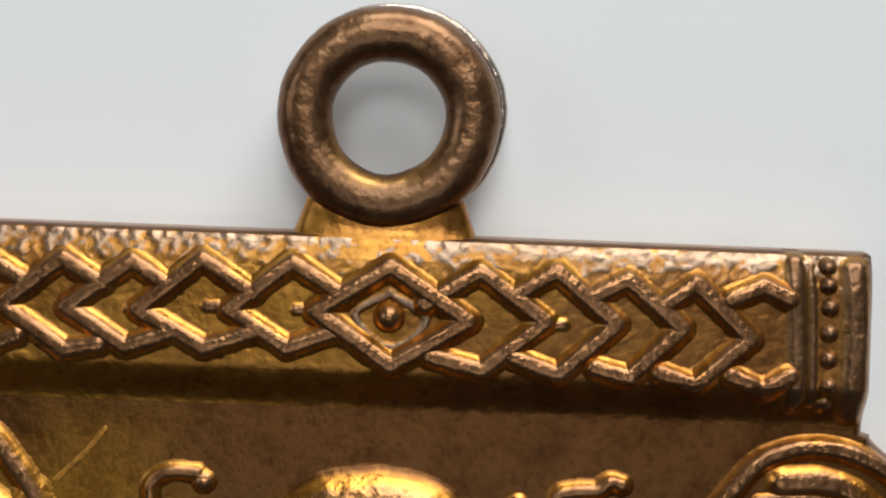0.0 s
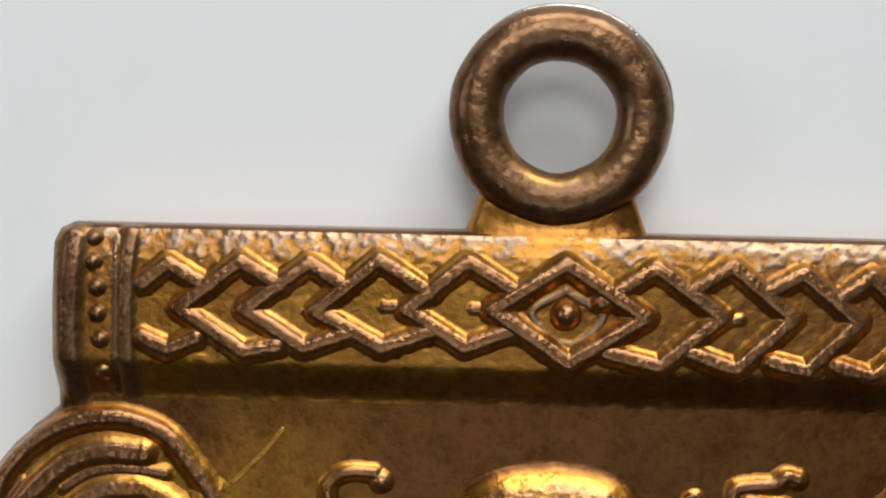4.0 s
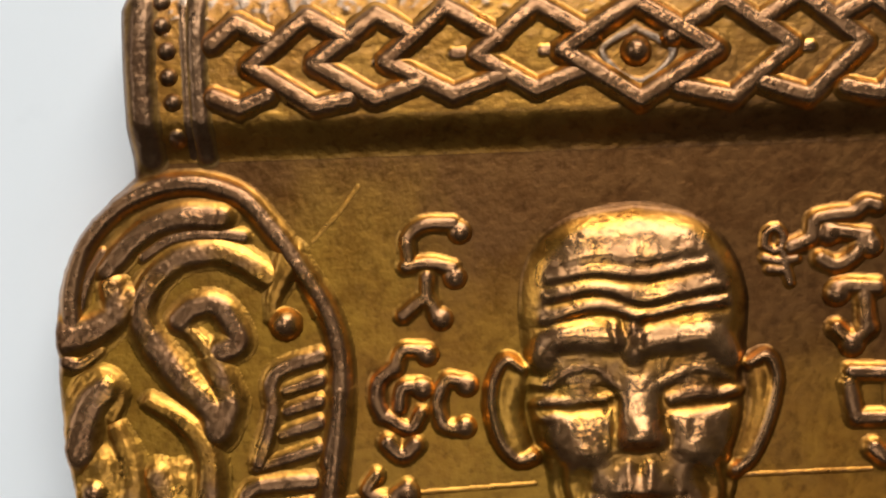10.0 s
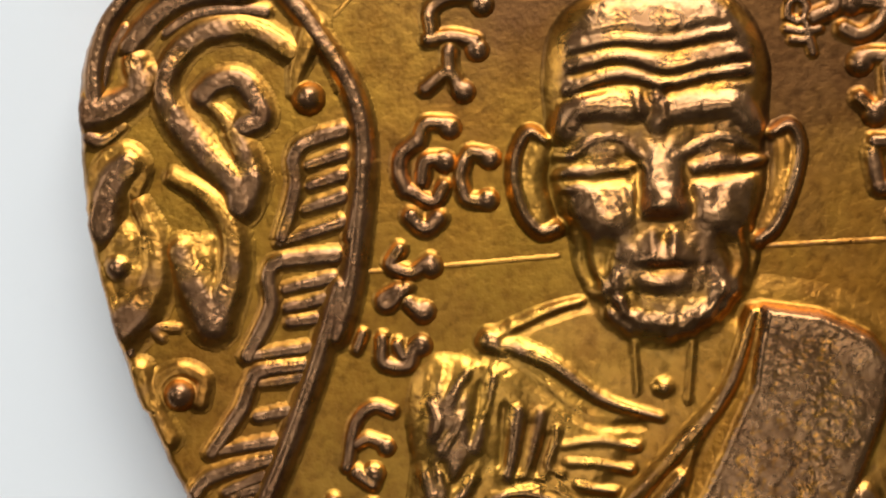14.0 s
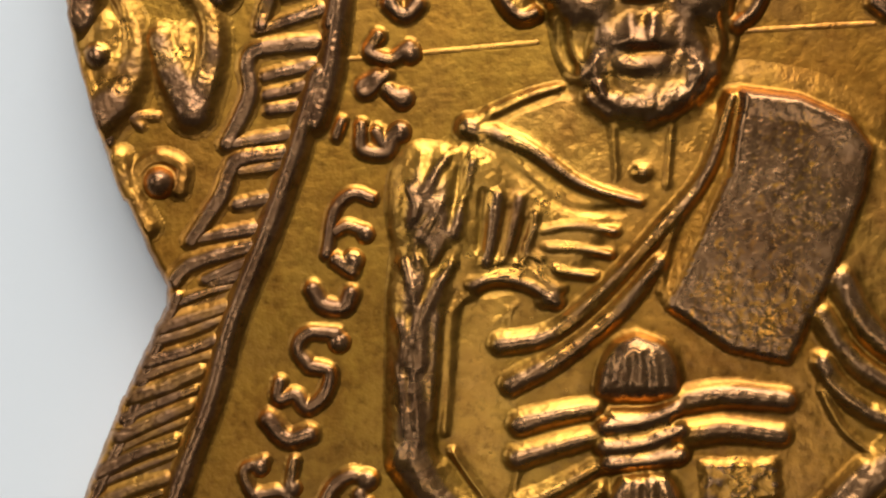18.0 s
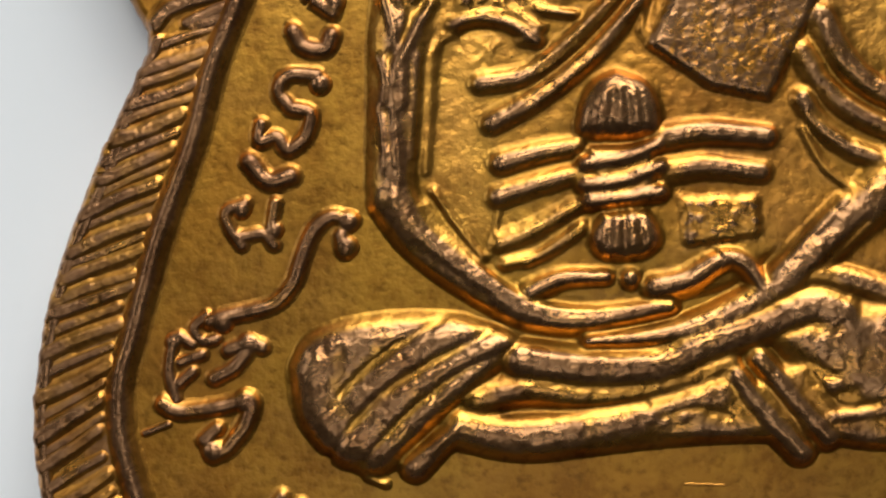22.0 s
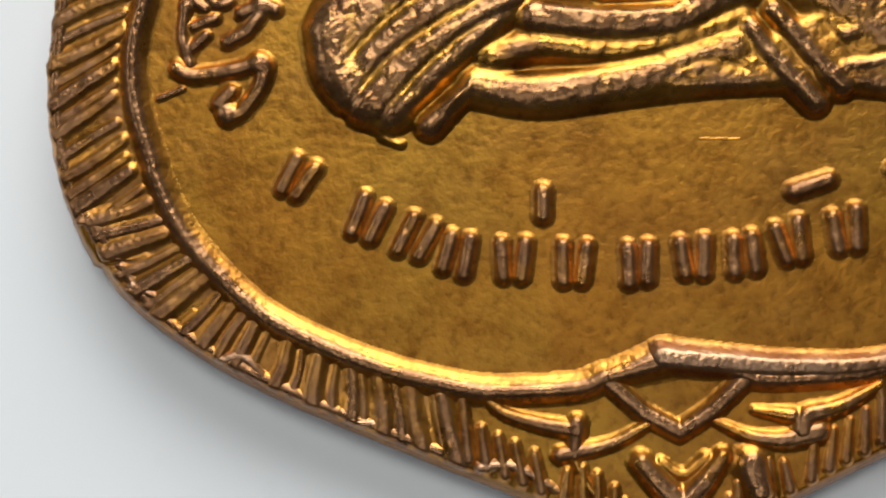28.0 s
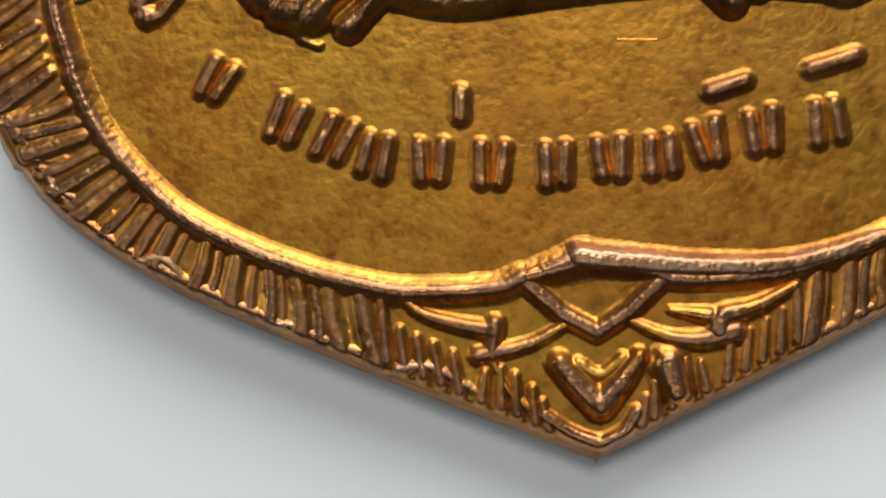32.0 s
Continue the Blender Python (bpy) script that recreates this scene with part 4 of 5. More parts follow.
def wedge(x, top, low, rx, h, drop=0.2, skew=0.0, power=2.0):
    """A form that rises from top to low and falls off sharply below."""
    sl, X, Y = F.window(x - rx, x + rx, low - drop, top)
    u = np.clip(1 - np.abs((X - x) / rx) ** power, 0, 1) ** 1.4
    Y = Y - skew * (X - x) ** 2
    rise, fall = np.clip((top - Y) / (top - low), 0, 1), np.clip((Y - low + drop) / drop, 0, 1)
    F.h[sl] += h * u * rise ** 1.3 * fall * fall * (3 - 2 * fall)


# body and robe
F.panel([(-1.95, -9.71), (-2.95, -10.02), (-3.83, -10.56), (-4.56, -11.35), (-4.82, -12.32), (-4.88, -13.89), (-4.99, -15.97), (-4.94, -17.3)] + [(-4.21, -18.21), (-3.09, -19.29), (-1.83, -19.67), (-0.1, -19.73), (1.63, -19.43), (3.02, -18.79)]
        + [(6.3, -19.5), (6.9, -16.5), (6.6, -13.4), (5.2, -11.4), (2.4, -10.4)], 0.2, 0.35)
# folded sash with a woven texture
SASH = [(1.75, -9.86), (3.02, -10.08), (4.03, -10.58), (4.48, -11.25), (4.31, -12.14), (3.57, -13.94), (2.65, -15.69), (1.35, -15.36), (0.03, -14.38), (0.74, -13.04), (1.46, -11.57)]
F.panel(SASH, 0.6, 0.24, smooth=False, tilt=(0.0, 0.07))
grain(SASH, 0.003, 3, 1)
weave(SASH, 0.024)
add([(1.91, -9.86), (3.24, -10.17), (4.36, -10.9)], 0.5, 0.1)
add([(1.64, -10.31), (1.46, -11.57), (0.13, -14.17)], 0.12, 0.1)
# straps
over([(1.63, -10.08), (1.08, -11.56), (0.19, -12.62), (-1.01, -13.85), (-2.19, -14.79), (-3.3, -15)], 0.17, 0.48, 0.26)
add([(0.84, -11.89), (-1.01, -13.93), (-2.13, -14.79)], 0.06, -0.1)
over([(0.02, -13.42), (-0.91, -14.43), (-2.09, -15.31), (-3.09, -15.82)], 0.22, 0.5, 0.28)
add([(-0.2, -13.82), (-1.27, -14.7), (-2.45, -15.53)], 0.05, -0.08)
over([(0.78, -12.01), (0.23, -13.02), (0.04, -14.05)], 0.14, 0.34, 0.1)
# robe over the near shoulder and its folded collar
F.panel([(-3.3, -10.35), (-4.12, -10.6), (-4.95, -11.1), (-5.4, -11.8), (-5.4, -13.4), (-4.4, -14.2), (-3.2, -13.9), (-2.0, -13.9), (-1.2, -13.4), (-0.9, -12.4), (-2.0, -11.6)], 0.36, 0.5, soft=0.1)
over([(-3.77, -10.52), (-2.62, -10.95), (-1.5, -11.76), (-0.31, -12.18)], 0.3, 0.46, 0.08)
add([(-4.2, -10.86), (-3.66, -10.86), (-2.98, -11.3), (-2.2, -11.98), (-1.52, -12.3), (-0.72, -12.32)], 0.1, -0.14)
over([(-1.87, -9.74), (-2.6, -9.94), (-3.6, -10.4)], 0.1, 0.28, 0.2)
add([(-1.96, -9.88), (-2.72, -10.14), (-3.54, -10.48)], 0.07, -0.18)
# throat
over([(-0.83, -10.62), (-0.79, -11.66)], 0.07, 0.32)
over([(0.37, -10.67), (0.23, -11.87)], 0.07, 0.34)
F.dome(-0.26, -11.56, 0.3, 0.26, 0.42)
# upper arm and shoulder
F.dome(-4.6, -12.3, 0.95, 1.6, 0.64, 8, soft=0.2)
over([(-4.54, -12.51), (-4.84, -13.89), (-5.01, -15.39), (-5.18, -17.01)], 0.72, 0.6, 0.5, soft=0.12)
over([(-3.57, -11.38), (-3.27, -12.55), (-3.53, -13.35)], 0.7, 0.44, 0.4, soft=0.15)
for line, w, h in (([(-4.14, -10.96), (-4.6, -11.58), (-4.94, -12.32)], 0.1, 0.12), ([(-3.74, -11.2), (-3.92, -11.95), (-4.2, -12.87)], 0.1, 0.14), ([(-4.26, -11.13), (-4.41, -12.05), (-4.84, -12.73)], 0.08, 0.1),
                   ([(-3.24, -11.92), (-3.36, -12.55), (-3.5, -13.26)], 0.12, 0.22), ([(-2.79, -12.01), (-2.98, -12.74), (-3.2, -13.27)], 0.12, 0.22), ([(-2.47, -12.35), (-2.64, -12.92), (-2.81, -13.32)], 0.1, 0.16),
                   ([(-5.07, -11.68), (-4.93, -12.09), (-5.06, -12.49)], 0.08, 0.08), ([(-5.24, -13.18), (-5, -14.11), (-5.12, -15.27), (-5.02, -16.9)], 0.1, 0.12), ([(-4.22, -13.33), (-4.81, -14.29), (-4.93, -15.39)], 0.1, 0.14),
                   ([(-3.78, -13.92), (-4.19, -14.2), (-4.35, -15.29), (-4.51, -16.74)], 0.12, 0.16), ([(-5.42, -14.33), (-5.26, -14.8), (-5.31, -15.26)], 0.1, 0.12), ([(-5.45, -15.37), (-5.33, -15.96), (-5.32, -16.65)], 0.08, 0.08),
                   ([(-4.55, -14.36), (-4.67, -15.52), (-4.74, -16.44)], 0.08, 0.1)):
    add(line, w, h)
for line, w, h in (([(-3.53, -11.85), (-3.63, -13)], 0.1, -0.16), ([(-3.05, -12.21), (-3.23, -13.13)], 0.1, -0.16), ([(-2.66, -12.46), (-2.89, -13.26)], 0.09, -0.14), ([(-4.84, -12.96), (-4.7, -13.66), (-5.07, -14.34)], 0.1, -0.12),
                   ([(-4.57, -13.43), (-4.2, -12.87)], 0.12, -0.14), ([(-5.13, -14.34), (-5.23, -16.19)], 0.07, -0.1), ([(-4.01, -11.37), (-4.25, -12.52)], 0.07, -0.1)):
    add(line, w, h)
# fine pleats fanning down from the collar
for k in range(10):
    top, low = (-4.95 + 0.2 * k, -10.95 + 0.02 * k), (-5.25 + 0.21 * k, -12.5 + 0.03 * k * k)
    half = ((top[0] + low[0]) / 2 - 0.03, (top[1] + low[1]) / 2)
    add([top, half, low], 0.055, 0.05 if k % 2 else -0.05, 0.04)
# gathered cloth below the shoulder
over([(-3.83, -13.75), (-3.3, -13.62), (-2.67, -13.79), (-2.11, -14.15)], 0.2, 0.5, 0.2)
over([(-3.53, -13.32), (-2.83, -13.34), (-1.98, -13.9)], 0.1, 0.46, 0.1)
over([(-3.3, -13.5), (-2.6, -13.58), (-2.05, -14.0)], 0.07, 0.48, 0.08)
F.dome(-2.3, -14.1, 0.3, 0.24, 0.52)
add([(-3.66, -13.93), (-2.85, -13.86), (-2.29, -14.21)], 0.07, -0.14)
for line in ([(-2.35, -12.68), (-1.65, -12.61), (-0.83, -12.76)], [(-2.27, -13.03), (-1.67, -13.07), (-0.96, -13.23)], [(-2.09, -13.5), (-1.69, -13.59), (-1.29, -13.66)], [(-2.46, -12.58), (-2.71, -13.04), (-2.37, -13.28)]):
    over(line, 0.13, 0.47, 0.1)
for line in ([(-2.86, -14.13), (-3.22, -14.41), (-3.48, -14.63)], [(-3.04, -14.24), (-3.11, -14.58)]):
    over(line, 0.06, 0.26, 0.04)
# belt and its tasselled knot
for line, w, h in (([(-2.94, -16.65), (-2.24, -16.48), (-1.37, -16.36)], 0.29, 0.5), ([(-3.02, -17.34), (-2.26, -17.13), (-1.22, -16.89)], 0.29, 0.5), ([(-3.03, -18.3), (-2.35, -18.06), (-1.41, -17.58)], 0.27, 0.42),
                   ([(-2.96, -18.73), (-2.14, -18.56), (-1.26, -18.05)], 0.18, 0.4), ([(-3.03, -17.66), (-3.17, -18.24), (-3.27, -18.58)], 0.08, 0.3), ([(-2.49, -18.73), (-1.78, -18.29), (-1.31, -17.95)], 0.12, 0.42),
                   ([(0.42, -16.26), (1.28, -16.17), (2.51, -16.31)], 0.33, 0.56), ([(0.45, -16.95), (1.26, -16.88), (2.37, -17.04)], 0.33, 0.5)):
    over(line, w, h, w * 0.8)
PATCH = [(0.61, -17.42), (2.38, -17.45), (2.42, -18.42), (1.54, -18.51), (0.68, -18.6)]
F.panel(PATCH, 0.36, 0.2, smooth=False)
grain(PATCH, 0.02, 9)
F.panel([(-0.5, -14.7), (0.2, -15.05), (0.48, -15.75), (0.2, -16.33), (-1.32, -16.27), (-1.42, -15.6), (-1.05, -14.95)], 0.85, 0.55)
for line in ([(-0.59, -15.32), (-0.66, -15.78), (-0.77, -16.26)], [(-0.36, -15.3), (-0.29, -15.79), (-0.36, -16.28)], [(-0.97, -15.31), (-1.13, -16.17)], [(-0.07, -15.22), (0.02, -16.15)]):
    add(line, 0.07, -0.1, 0.06)
F.panel([(-1.26, -16.31), (0.3, -16.3), (0.31, -17.55), (-1.18, -17.55)], 0.55, 0.25, smooth=False)
for line in ([(-1.21, -16.74), (-0.46, -16.65), (0.26, -16.41)], [(-1.23, -17.17), (-0.48, -17.11), (0.32, -16.85)], [(-1.16, -17.5), (-0.37, -17.46), (0.3, -17.37)]):
    over(line, 0.22, 0.72, 0.2)
F.panel([(-0.98, -17.62), (0.02, -17.63), (0.38, -18.3), (0.1, -18.72), (-0.53, -18.83), (-1.08, -18.7), (-1.28, -18.25)], 0.75, 0.42)
for line in ([(-0.73, -17.74), (-0.81, -18.43)], [(-0.47, -17.69), (-0.47, -18.56)], [(-0.17, -17.74), (-0.09, -18.51)]):
    add(line, 0.09, -0.09, 0.05)
# forearms resting in the lap
F.dome(-5.13, -17.25, 0.5, 0.7, 0.7, soft=0.15)
over([(-5.17, -17.3), (-4.73, -18.01), (-4.05, -18.68), (-3.21, -19.31), (-2.41, -19.77), (-1.26, -19.94), (0.41, -19.74)], 0.5, 0.72, 0.2, h1=0.5)
add([(-4.53, -17.44), (-3.87, -18.28), (-2.97, -19.23), (-1.83, -19.67), (0.24, -19.64)], 0.1, 0.12)
add([(-4.74, -18.3), (-4.12, -18.79), (-3.32, -19.37)], 0.12, -0.1)
over([(-4.35, -17.16), (-3.91, -17.87), (-3.39, -18.58)], 0.1, 0.4)
over([(-2.46, -19.33), (-1.75, -19.07), (-0.86, -19.07)], 0.26, 0.56, 0.18)
F.dome(-0.37, -19.12, 0.28, 0.28, 0.56)
over([(0.12, -19.33), (0.83, -19.18), (1.53, -18.8), (1.99, -18.93), (2.29, -19.4)], 0.3, 0.6, 0.22)
add([(1.31, -18.62), (1.87, -19.1), (2.14, -19.45)], 0.08, -0.12)
over([(5.59, -16.8), (4.75, -17.58), (3.84, -18.35), (2.78, -19.3), (1.73, -19.9), (0.34, -20.29), (-1.28, -20.38)], 0.65, 0.62, 0.16)
add([(3.97, -17.67), (3.15, -18.45), (2.56, -19.06)], 0.14, 0.12)
add([(4.41, -18.14), (3.23, -19.25)], 0.1, -0.1)
# folds over the far arm
for line, w, h in (([(3.7, -13.92), (4.02, -14.62), (4.57, -15.28), (5.4, -15.76)], 0.36, 0.55), ([(3.28, -14.6), (3.66, -15.24), (4.26, -15.84), (5.38, -16.45)], 0.32, 0.5),
                   ([(3.27, -15.57), (3.57, -16.1), (4.23, -16.64), (5.13, -17.02)], 0.28, 0.5), ([(3.23, -16.15), (3.65, -16.97), (4.21, -17.45)], 0.12, 0.36)):
    over(line, w, h, w * 0.9)
for line in ([(3.72, -15.01), (4.5, -15.67), (5.39, -16.17)], [(3.41, -15.87), (4.24, -16.47)]):
    add(line, 0.08, -0.16)
over([(5.4, -12.2), (6.6, -14.0), (6.9, -17.0), (6.2, -19.6)], 0.6, 0.55, 0.6)
# lap: the near knee under its drapery, and its twin
KNEE = [(-7.53, -20.7), (-7.11, -20), (-5.99, -19.66), (-4.59, -19.61), (-3.55, -19.81), (-2.53, -20.37), (-3.14, -21.01), (-4.34, -22), (-5.55, -23), (-6.59, -22.75), (-7.32, -21.93)]
F.panel(KNEE, 0.62, 0.6, soft=0.1)
F.panel([(2 * AXIS - x, y) for x, y in KNEE], 0.66, 0.9, soft=0.1)
for line, w, h in (([(-6.4, -21.25), (-5.5, -20.5), (-4.3, -19.85)], 0.1, -0.13), ([(-6.75, -22.6), (-5.7, -21.43), (-4.64, -20.75), (-3.35, -20.15)], 0.1, -0.14), ([(-6.1, -22.8), (-5.0, -21.7), (-3.85, -20.88), (-2.65, -20.36)], 0.1, -0.14),
                   ([(-5.35, -22.7), (-4.3, -21.9), (-3.6, -21.27)], 0.09, -0.1), ([(-6.05, -21.45), (-5.2, -20.7), (-3.9, -20.0)], 0.3, 0.1), ([(-6.4, -22.55), (-5.3, -21.5), (-4.2, -20.82), (-3.0, -20.26)], 0.3, 0.1),
                   ([(-5.75, -22.7), (-4.6, -21.75), (-3.2, -20.8)], 0.3, 0.1), ([(-7.1, -20.8), (-7.0, -21.54), (-6.6, -22.14)], 0.45, 0.1)):
    add(line, w, h)
over([(-6.12, -22.68), (-5.84, -22.81), (-5.42, -22.66)], 0.2, 0.4)
over([(-5.96, -23.04), (-5.56, -23.21)], 0.08, 0.2)
# crossed legs
over([(-2.66, -20.74), (-1.29, -20.96), (0.1, -20.95), (1.03, -20.55), (2.2, -20.19), (3.24, -19.86), (3.91, -20.06)], 0.42, 0.7, 0.48)
add([(-2.43, -20.58), (-1.16, -20.75), (0.1, -20.79)], 0.1, 0.08)
F.dome(4.04, -20.24, 0.5, 0.42, 0.66, -25, soft=0.1)
over([(-3.63, -21.51), (-2.57, -21.29), (-1.2, -21.5), (0.19, -21.34), (1.59, -20.94)], 0.36, 0.5, 0.3)
over([(-4.94, -22.85), (-4.36, -22.35), (-3.88, -22)], 0.3, 0.58, 0.22)
add([(-4.6, -22.52), (-4.11, -22.07)], 0.08, 0.1)
over([(-3.94, -22.08), (-2.73, -22.31), (-1.34, -22.19), (0.17, -21.95), (1.45, -21.56)], 0.42, 0.58, 0.55)
over([(-3.67, -22.3), (-2.4, -22.45), (-0.78, -22.36), (1.52, -22.25), (4.57, -22.3)], 0.28, 0.36, 0.3)
F.panel([(1.45, -21.56), (2.74, -20.93), (4.67, -20.61), (5.48, -20.71), (5.39, -22.75), (2.88, -22.62), (-0.2, -22.53), (-0.07, -22.08)], 0.5, 0.35)
for line, w, h in (([(1.72, -21.21), (2.23, -21.94), (2.98, -22.78)], 0.3, 0.66), ([(2.19, -20.88), (2.93, -21.8), (3.52, -22.48)], 0.3, 0.64), ([(3.51, -21.48), (4.09, -21.36), (5.45, -21.34)], 0.3, 0.62), ([(3.6, -22.1), (4.51, -22.02), (5.42, -22.03)], 0.2, 0.6),
                   ([(3.38, -19.17), (4.06, -19.32), (5.07, -19.68)], 0.32, 0.5)):
    over(line, w, h)
for line in ([(1.99, -21.01), (2.64, -21.85), (3.17, -22.68)], [(0.17, -21.97), (0.86, -21.83), (1.54, -22.03)], [(-3.06, -21.83), (-1.9, -21.82), (-0.16, -21.67)], [(3.18, -21.18), (3.84, -21.9), (4.61, -21.82)]):
    add(line, 0.08, -0.14)

# head
HEAD = [(-0.08, -3.12), (1.14, -3.37), (1.83, -4.02), (2.17, -4.95), (2.1, -6.2), (2.07, -7.43), (1.75, -8.46), (1.5, -9.48), (0.78, -10.36), (-0.09, -10.7), (-0.94, -10.32), (-1.6, -9.49), (-2.05, -8.43), (-2.42, -7.49), (-2.48, -6.33), (-2.52, -4.9), (-2.22, -3.95), (-1.4, -3.33)]
F.panel(HEAD, 0.7, 0.95, soft=0.06)
bump(-0.14, -4.4, 2.2, 1.5, 0.24)
for line, h in (([(-1.6, -4.2), (-0.8, -4.12), (0, -4.2), (0.8, -4.08), (1.2, -4.05)], 0.05), ([(-1.89, -4.55), (-1.05, -4.42), (0, -4.52), (0.99, -4.37), (1.37, -4.31)], 0.1), ([(-1.9, -4.93), (-0.9, -4.78), (-0.02, -5.06), (0.79, -4.91), (1.65, -4.78)], 0.12), ([(-2.0, -5.4), (-0.92, -5.15), (-0.03, -5.34), (0.87, -5.17), (1.7, -5.11)], 0.12)):
    add(line, 0.14, h, 0.1)
    add([(x, y - 0.19) for x, y in line], 0.1, -h, 0.08)
# sunken sockets, brows and the furrow between them
bump(-1.3, -6.9, 1.05, 0.75, -0.2)
bump(1.05, -6.88, 1.05, 0.75, -0.2)
bump(-1.45, -8.75, 0.5, 0.6, -0.16)
bump(1.15, -8.75, 0.5, 0.6, -0.16)
add([(-2.2, -6.2), (-1.85, -5.82), (-1.27, -5.78), (-0.62, -5.86)], 0.27, 0.24, 0.26)
add([(0.1, -5.92), (0.8, -5.84), (1.37, -5.86), (1.84, -6.28)], 0.26, 0.24, 0.24)
add([(-0.2, -5.55), (-0.22, -6.1)], 0.22, 0.2, 0.26)
add([(-0.41, -5.5), (-0.38, -6.01)], 0.07, -0.18)
add([(0.01, -5.5), (0.02, -5.97)], 0.07, -0.16)
add([(-0.64, -5.5), (-0.58, -5.94)], 0.1, 0.1)
# eyes: heavy upper lids, closed slits, lower lids and bags
for lid, slit, low, bag in (([(-2.0, -6.73), (-1.53, -6.47), (-1.01, -6.44), (-0.62, -6.79)], [(-1.85, -6.86), (-1.3, -6.76), (-0.68, -6.88)], [(-2.19, -7.07), (-1.56, -7.08), (-0.86, -7.05)], [(-2.05, -7.27), (-1.5, -7.31), (-0.86, -7.24)]),
                            ([(0.24, -6.82), (0.77, -6.54), (1.23, -6.5), (1.79, -6.72)], [(0.4, -6.9), (0.98, -6.79), (1.7, -6.82)], [(0.46, -7.1), (1.09, -7.03), (1.96, -6.95)], [(0.5, -7.31), (1.13, -7.27), (1.8, -7.16)])):
    add(lid, 0.1, 0.14)
    bump(slit[1][0], slit[1][1] - 0.02, 0.6, 0.3, 0.15)
    add(slit, 0.06, -0.1)
    add(low, 0.1, 0.1)
    add(bag, 0.1, -0.15)
for line in ([(-2.39, -6.7), (-1.95, -6.79)], [(-2.34, -7.12), (-1.91, -7.12)], [(1.6, -7.02), (2.09, -6.93)], [(-2.19, -7.43), (-1.8, -7.4)]):
    add(line, 0.09, 0.1)
# nose and cheeks
wedge(-0.17, -6.4, -7.85, 0.44, 0.52, 0.3, 0.0, 4.0)
bump(-0.14, -7.78, 0.42, 0.42, 0.26)
bump(-0.5, -7.9, 0.24, 0.26, 0.12)
bump(0.24, -7.9, 0.24, 0.26, 0.12)
add([(-0.6, -7.1), (-0.68, -7.95)], 0.1, -0.12)
add([(0.34, -7.14), (0.46, -8.0)], 0.1, -0.12)
wedge(-1.4, -7.25, -8.1, 1.0, 0.2, 0.5, 0.45)
wedge(1.15, -7.25, -8.1, 1.0, 0.2, 0.5, 0.45)
for k in range(8):
    add([(0.55 + 0.19 * k, -7.6 + 0.05 * (k % 3)), (0.52 + 0.22 * k, -8.0 + 0.07 * k)], 0.05, 0.04 if k % 2 else -0.04)
    add([(-2.15 + 0.19 * k, -7.45 - 0.05 * (k % 3)), (-2.2 + 0.22 * k, -7.75 - 0.04 * k)], 0.05, 0.04 if k % 2 else -0.04)
# mouth: grooved upper lip, dark parting, lower lip, hollow over the chin
wedge(-0.2, -8.3, -8.9, 0.72, 0.34, 0.22, -0.3)
wedge(-0.2, -8.5, -8.97, 1.1, 0.12, 0.18, -0.05)
for x in (-0.42, 0.05):
    add([(x, -8.42), (x - 0.04, -8.84)], 0.1, 0.1)
add([(-0.19, -8.45), (-0.2, -8.82)], 0.08, -0.07)
add([(-1.11, -8.97), (-0.71, -9.02), (-0.25, -9.1), (0.33, -9.06), (0.79, -9.08)], 0.07, -0.1)
wedge(-0.2, -9.08, -9.42, 0.66, 0.19, 0.25, 0.4)
add([(-0.9, -9.6), (-0.14, -9.76), (0.6, -9.62)], 0.12, -0.05)
# beard along the chin, folds of the cheeks and jaw
rows = random.Random(12)
for arc, size in (((-1.24, -9.31, -1.09, -9.89, -0.64, -10.2, 0.16, -10.22, 0.75, -9.92, 1.06, -9.4), 0.22), ((-1.5, -9.6, -1.2, -10.1, -0.6, -10.45, 0.15, -10.45, 0.85, -10.15, 1.3, -9.6), 0.18)):
    line = spline(list(zip(arc[::2], arc[1::2])), 5)
    add([tuple(p) for p in line], 0.24, 0.12)
    for x, y in line:
        bump(x + rows.uniform(-0.04, 0.04), y + rows.uniform(-0.05, 0.05), size * rows.uniform(0.55, 0.9), size * rows.uniform(0.7, 1.1), 0.12 * rows.uniform(0.7, 1.5))
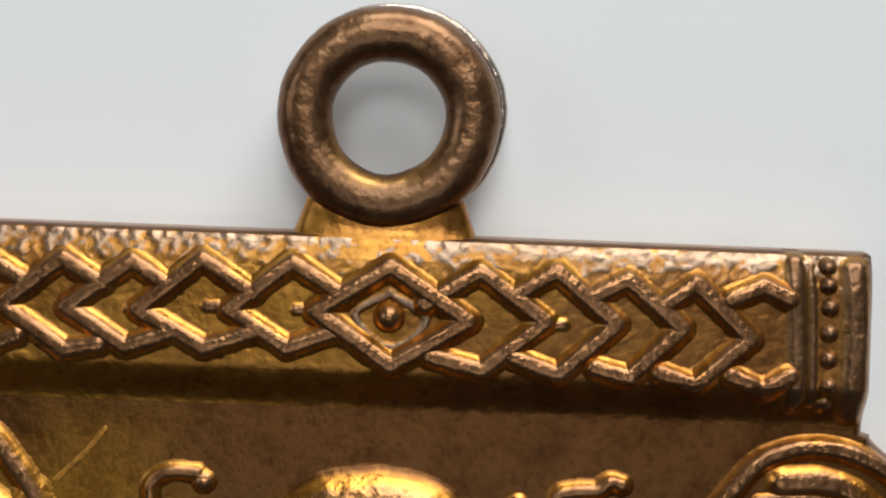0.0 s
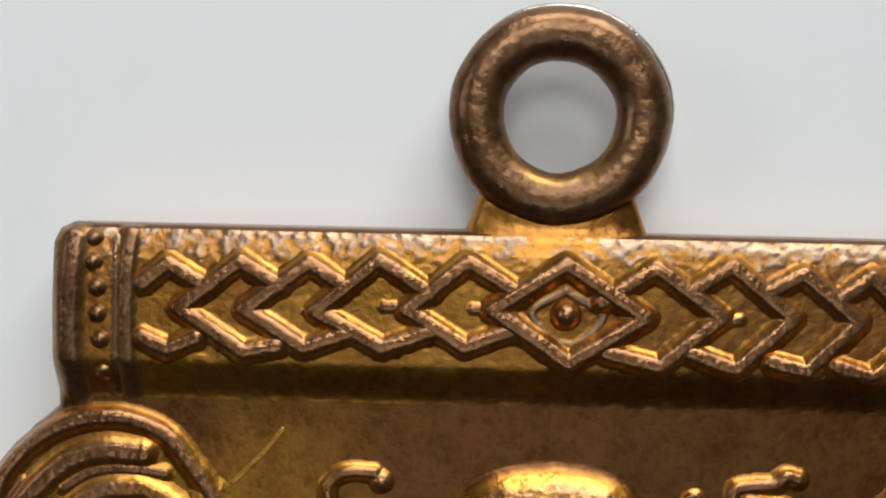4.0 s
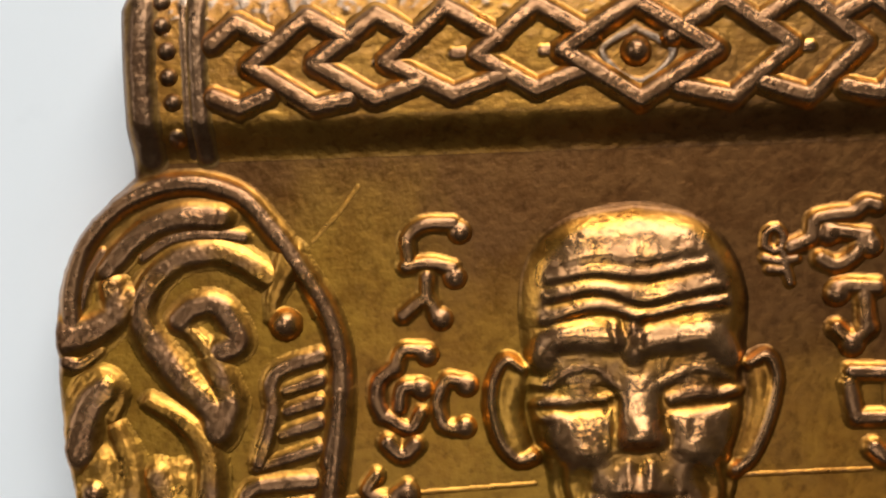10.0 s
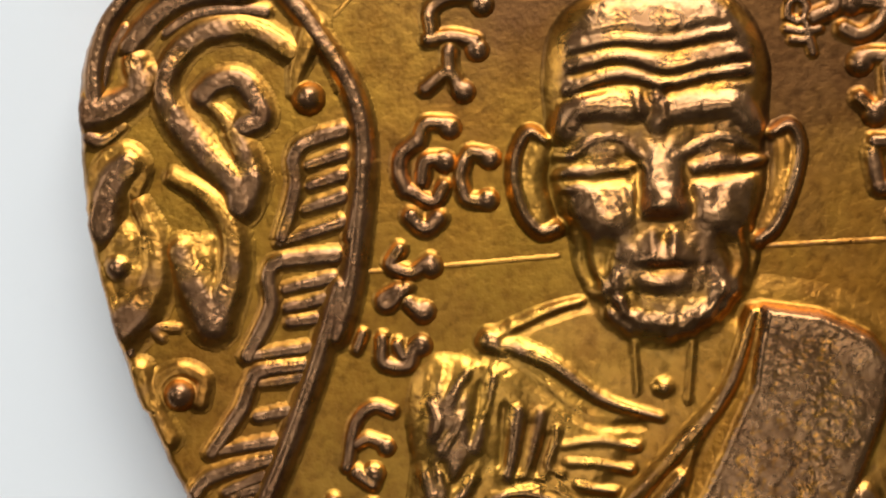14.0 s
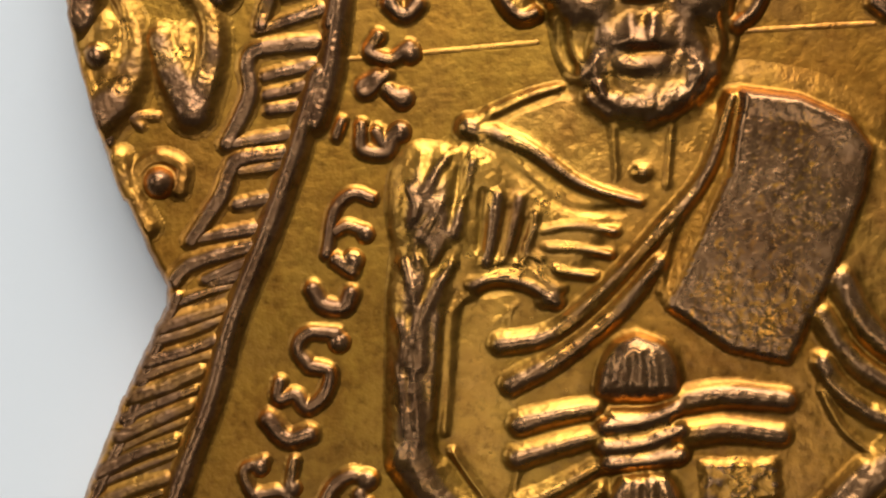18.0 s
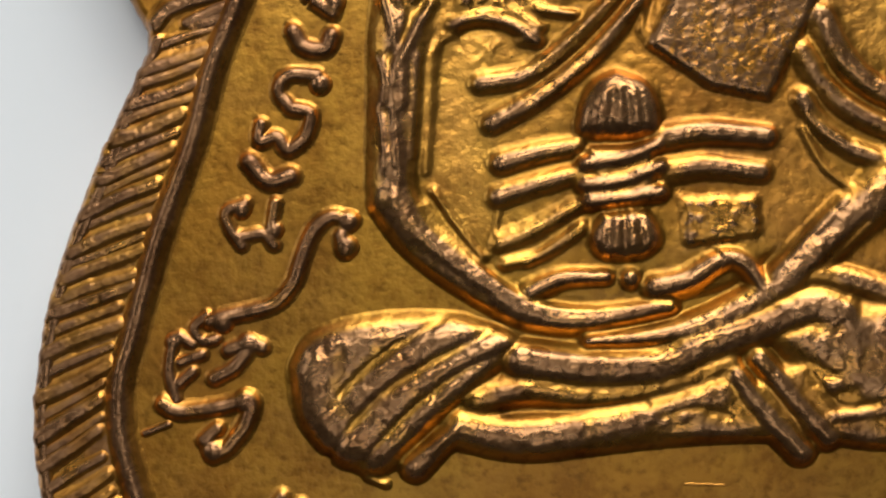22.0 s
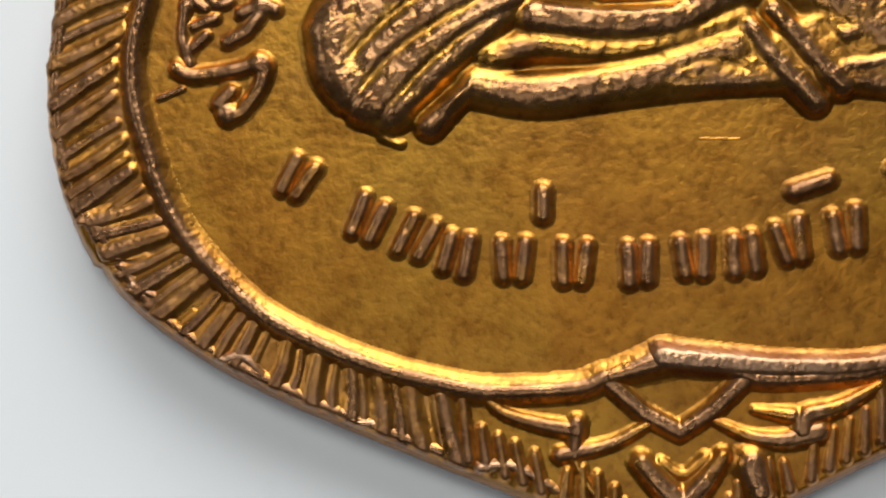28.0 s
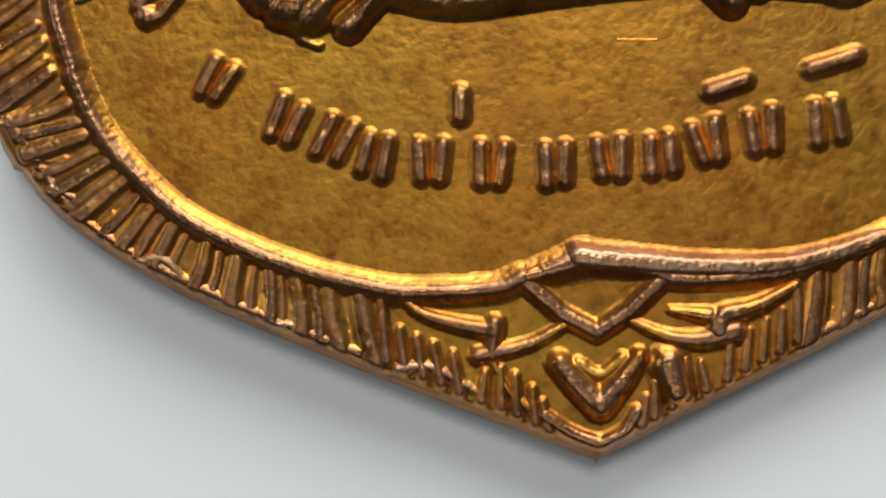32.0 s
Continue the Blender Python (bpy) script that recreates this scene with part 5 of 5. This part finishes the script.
for line, w, h in (([(-1.96, -8.4), (-1.86, -9.05), (-1.54, -9.76)], 0.11, 0.14), ([(-1.55, -8.3), (-1.6, -8.9), (-1.38, -9.5)], 0.1, 0.12), ([(-1.75, -8.4), (-1.74, -8.9), (-1.5, -9.5)], 0.06, -0.1), ([(-1.25, -8.6), (-1.35, -9.1), (-1.2, -9.5)], 0.1, -0.1),
                   ([(1.27, -8.4), (1.47, -9.07), (1.22, -9.7)], 0.1, 0.13), ([(1.62, -8.3), (1.72, -8.9), (1.5, -9.5)], 0.1, 0.13), ([(1.46, -8.4), (1.6, -8.95), (1.38, -9.5)], 0.06, -0.1), ([(1.0, -8.5), (1.2, -9.0), (1.08, -9.45)], 0.1, -0.1)):
    add(line, w, h)
# ears
over([(-2.64, -6.55), (-2.84, -7.24), (-2.64, -8.06)], 0.34, 0.34, 0.3)
over([(2.33, -6.64), (2.34, -7.33), (2.01, -8.29)], 0.3, 0.34, 0.26)
over([(-2.49, -6.42), (-2.83, -6.22), (-3.1, -6.65), (-3.15, -7.23), (-2.98, -7.87), (-2.65, -8.27), (-2.33, -8.21)], 0.14, 0.5, 0.17)
over([(-2.7, -6.55), (-2.8, -7.24), (-2.69, -7.94)], 0.08, 0.3)
over([(2.14, -6.42), (2.53, -6.28), (2.69, -6.77), (2.5, -7.56), (2.15, -8.3), (1.79, -8.6)], 0.14, 0.5, 0.16)
F.rough(0.008, 9.0, 5)
F.rough(0.004, 22.0, 15)
for k in range(2):
    for axis in (0, 1):
        F.h = (np.roll(F.h, 1, axis) + 2 * F.h + np.roll(F.h, -1, axis)) / 4
F.rough(0.01, 3.3, 6)
plain = F.h.copy()
F.rough(0.016, 11.0, 25)
F.rough(0.008, 25.0, 26)
limb = np.clip((plain - 0.34) / 0.25, 0, 1) * np.clip((-10.6 - F.y) / 0.4, 0.6, 1)[:, None]
limb[F.wear != 0] = 0.15
F.h = plain + (F.h - plain) * limb
fuzz = np.random.default_rng(8).normal(size=F.h.shape)
fuzz = (fuzz + np.roll(fuzz, 1, 0) + np.roll(fuzz, 1, 1) + np.roll(fuzz, (1, 1), (0, 1))) / 2
F.h += np.clip(F.h / 0.3, 0, 1) * 0.0018 * fuzz
F.h = np.maximum(F.h, 0) * 0.56
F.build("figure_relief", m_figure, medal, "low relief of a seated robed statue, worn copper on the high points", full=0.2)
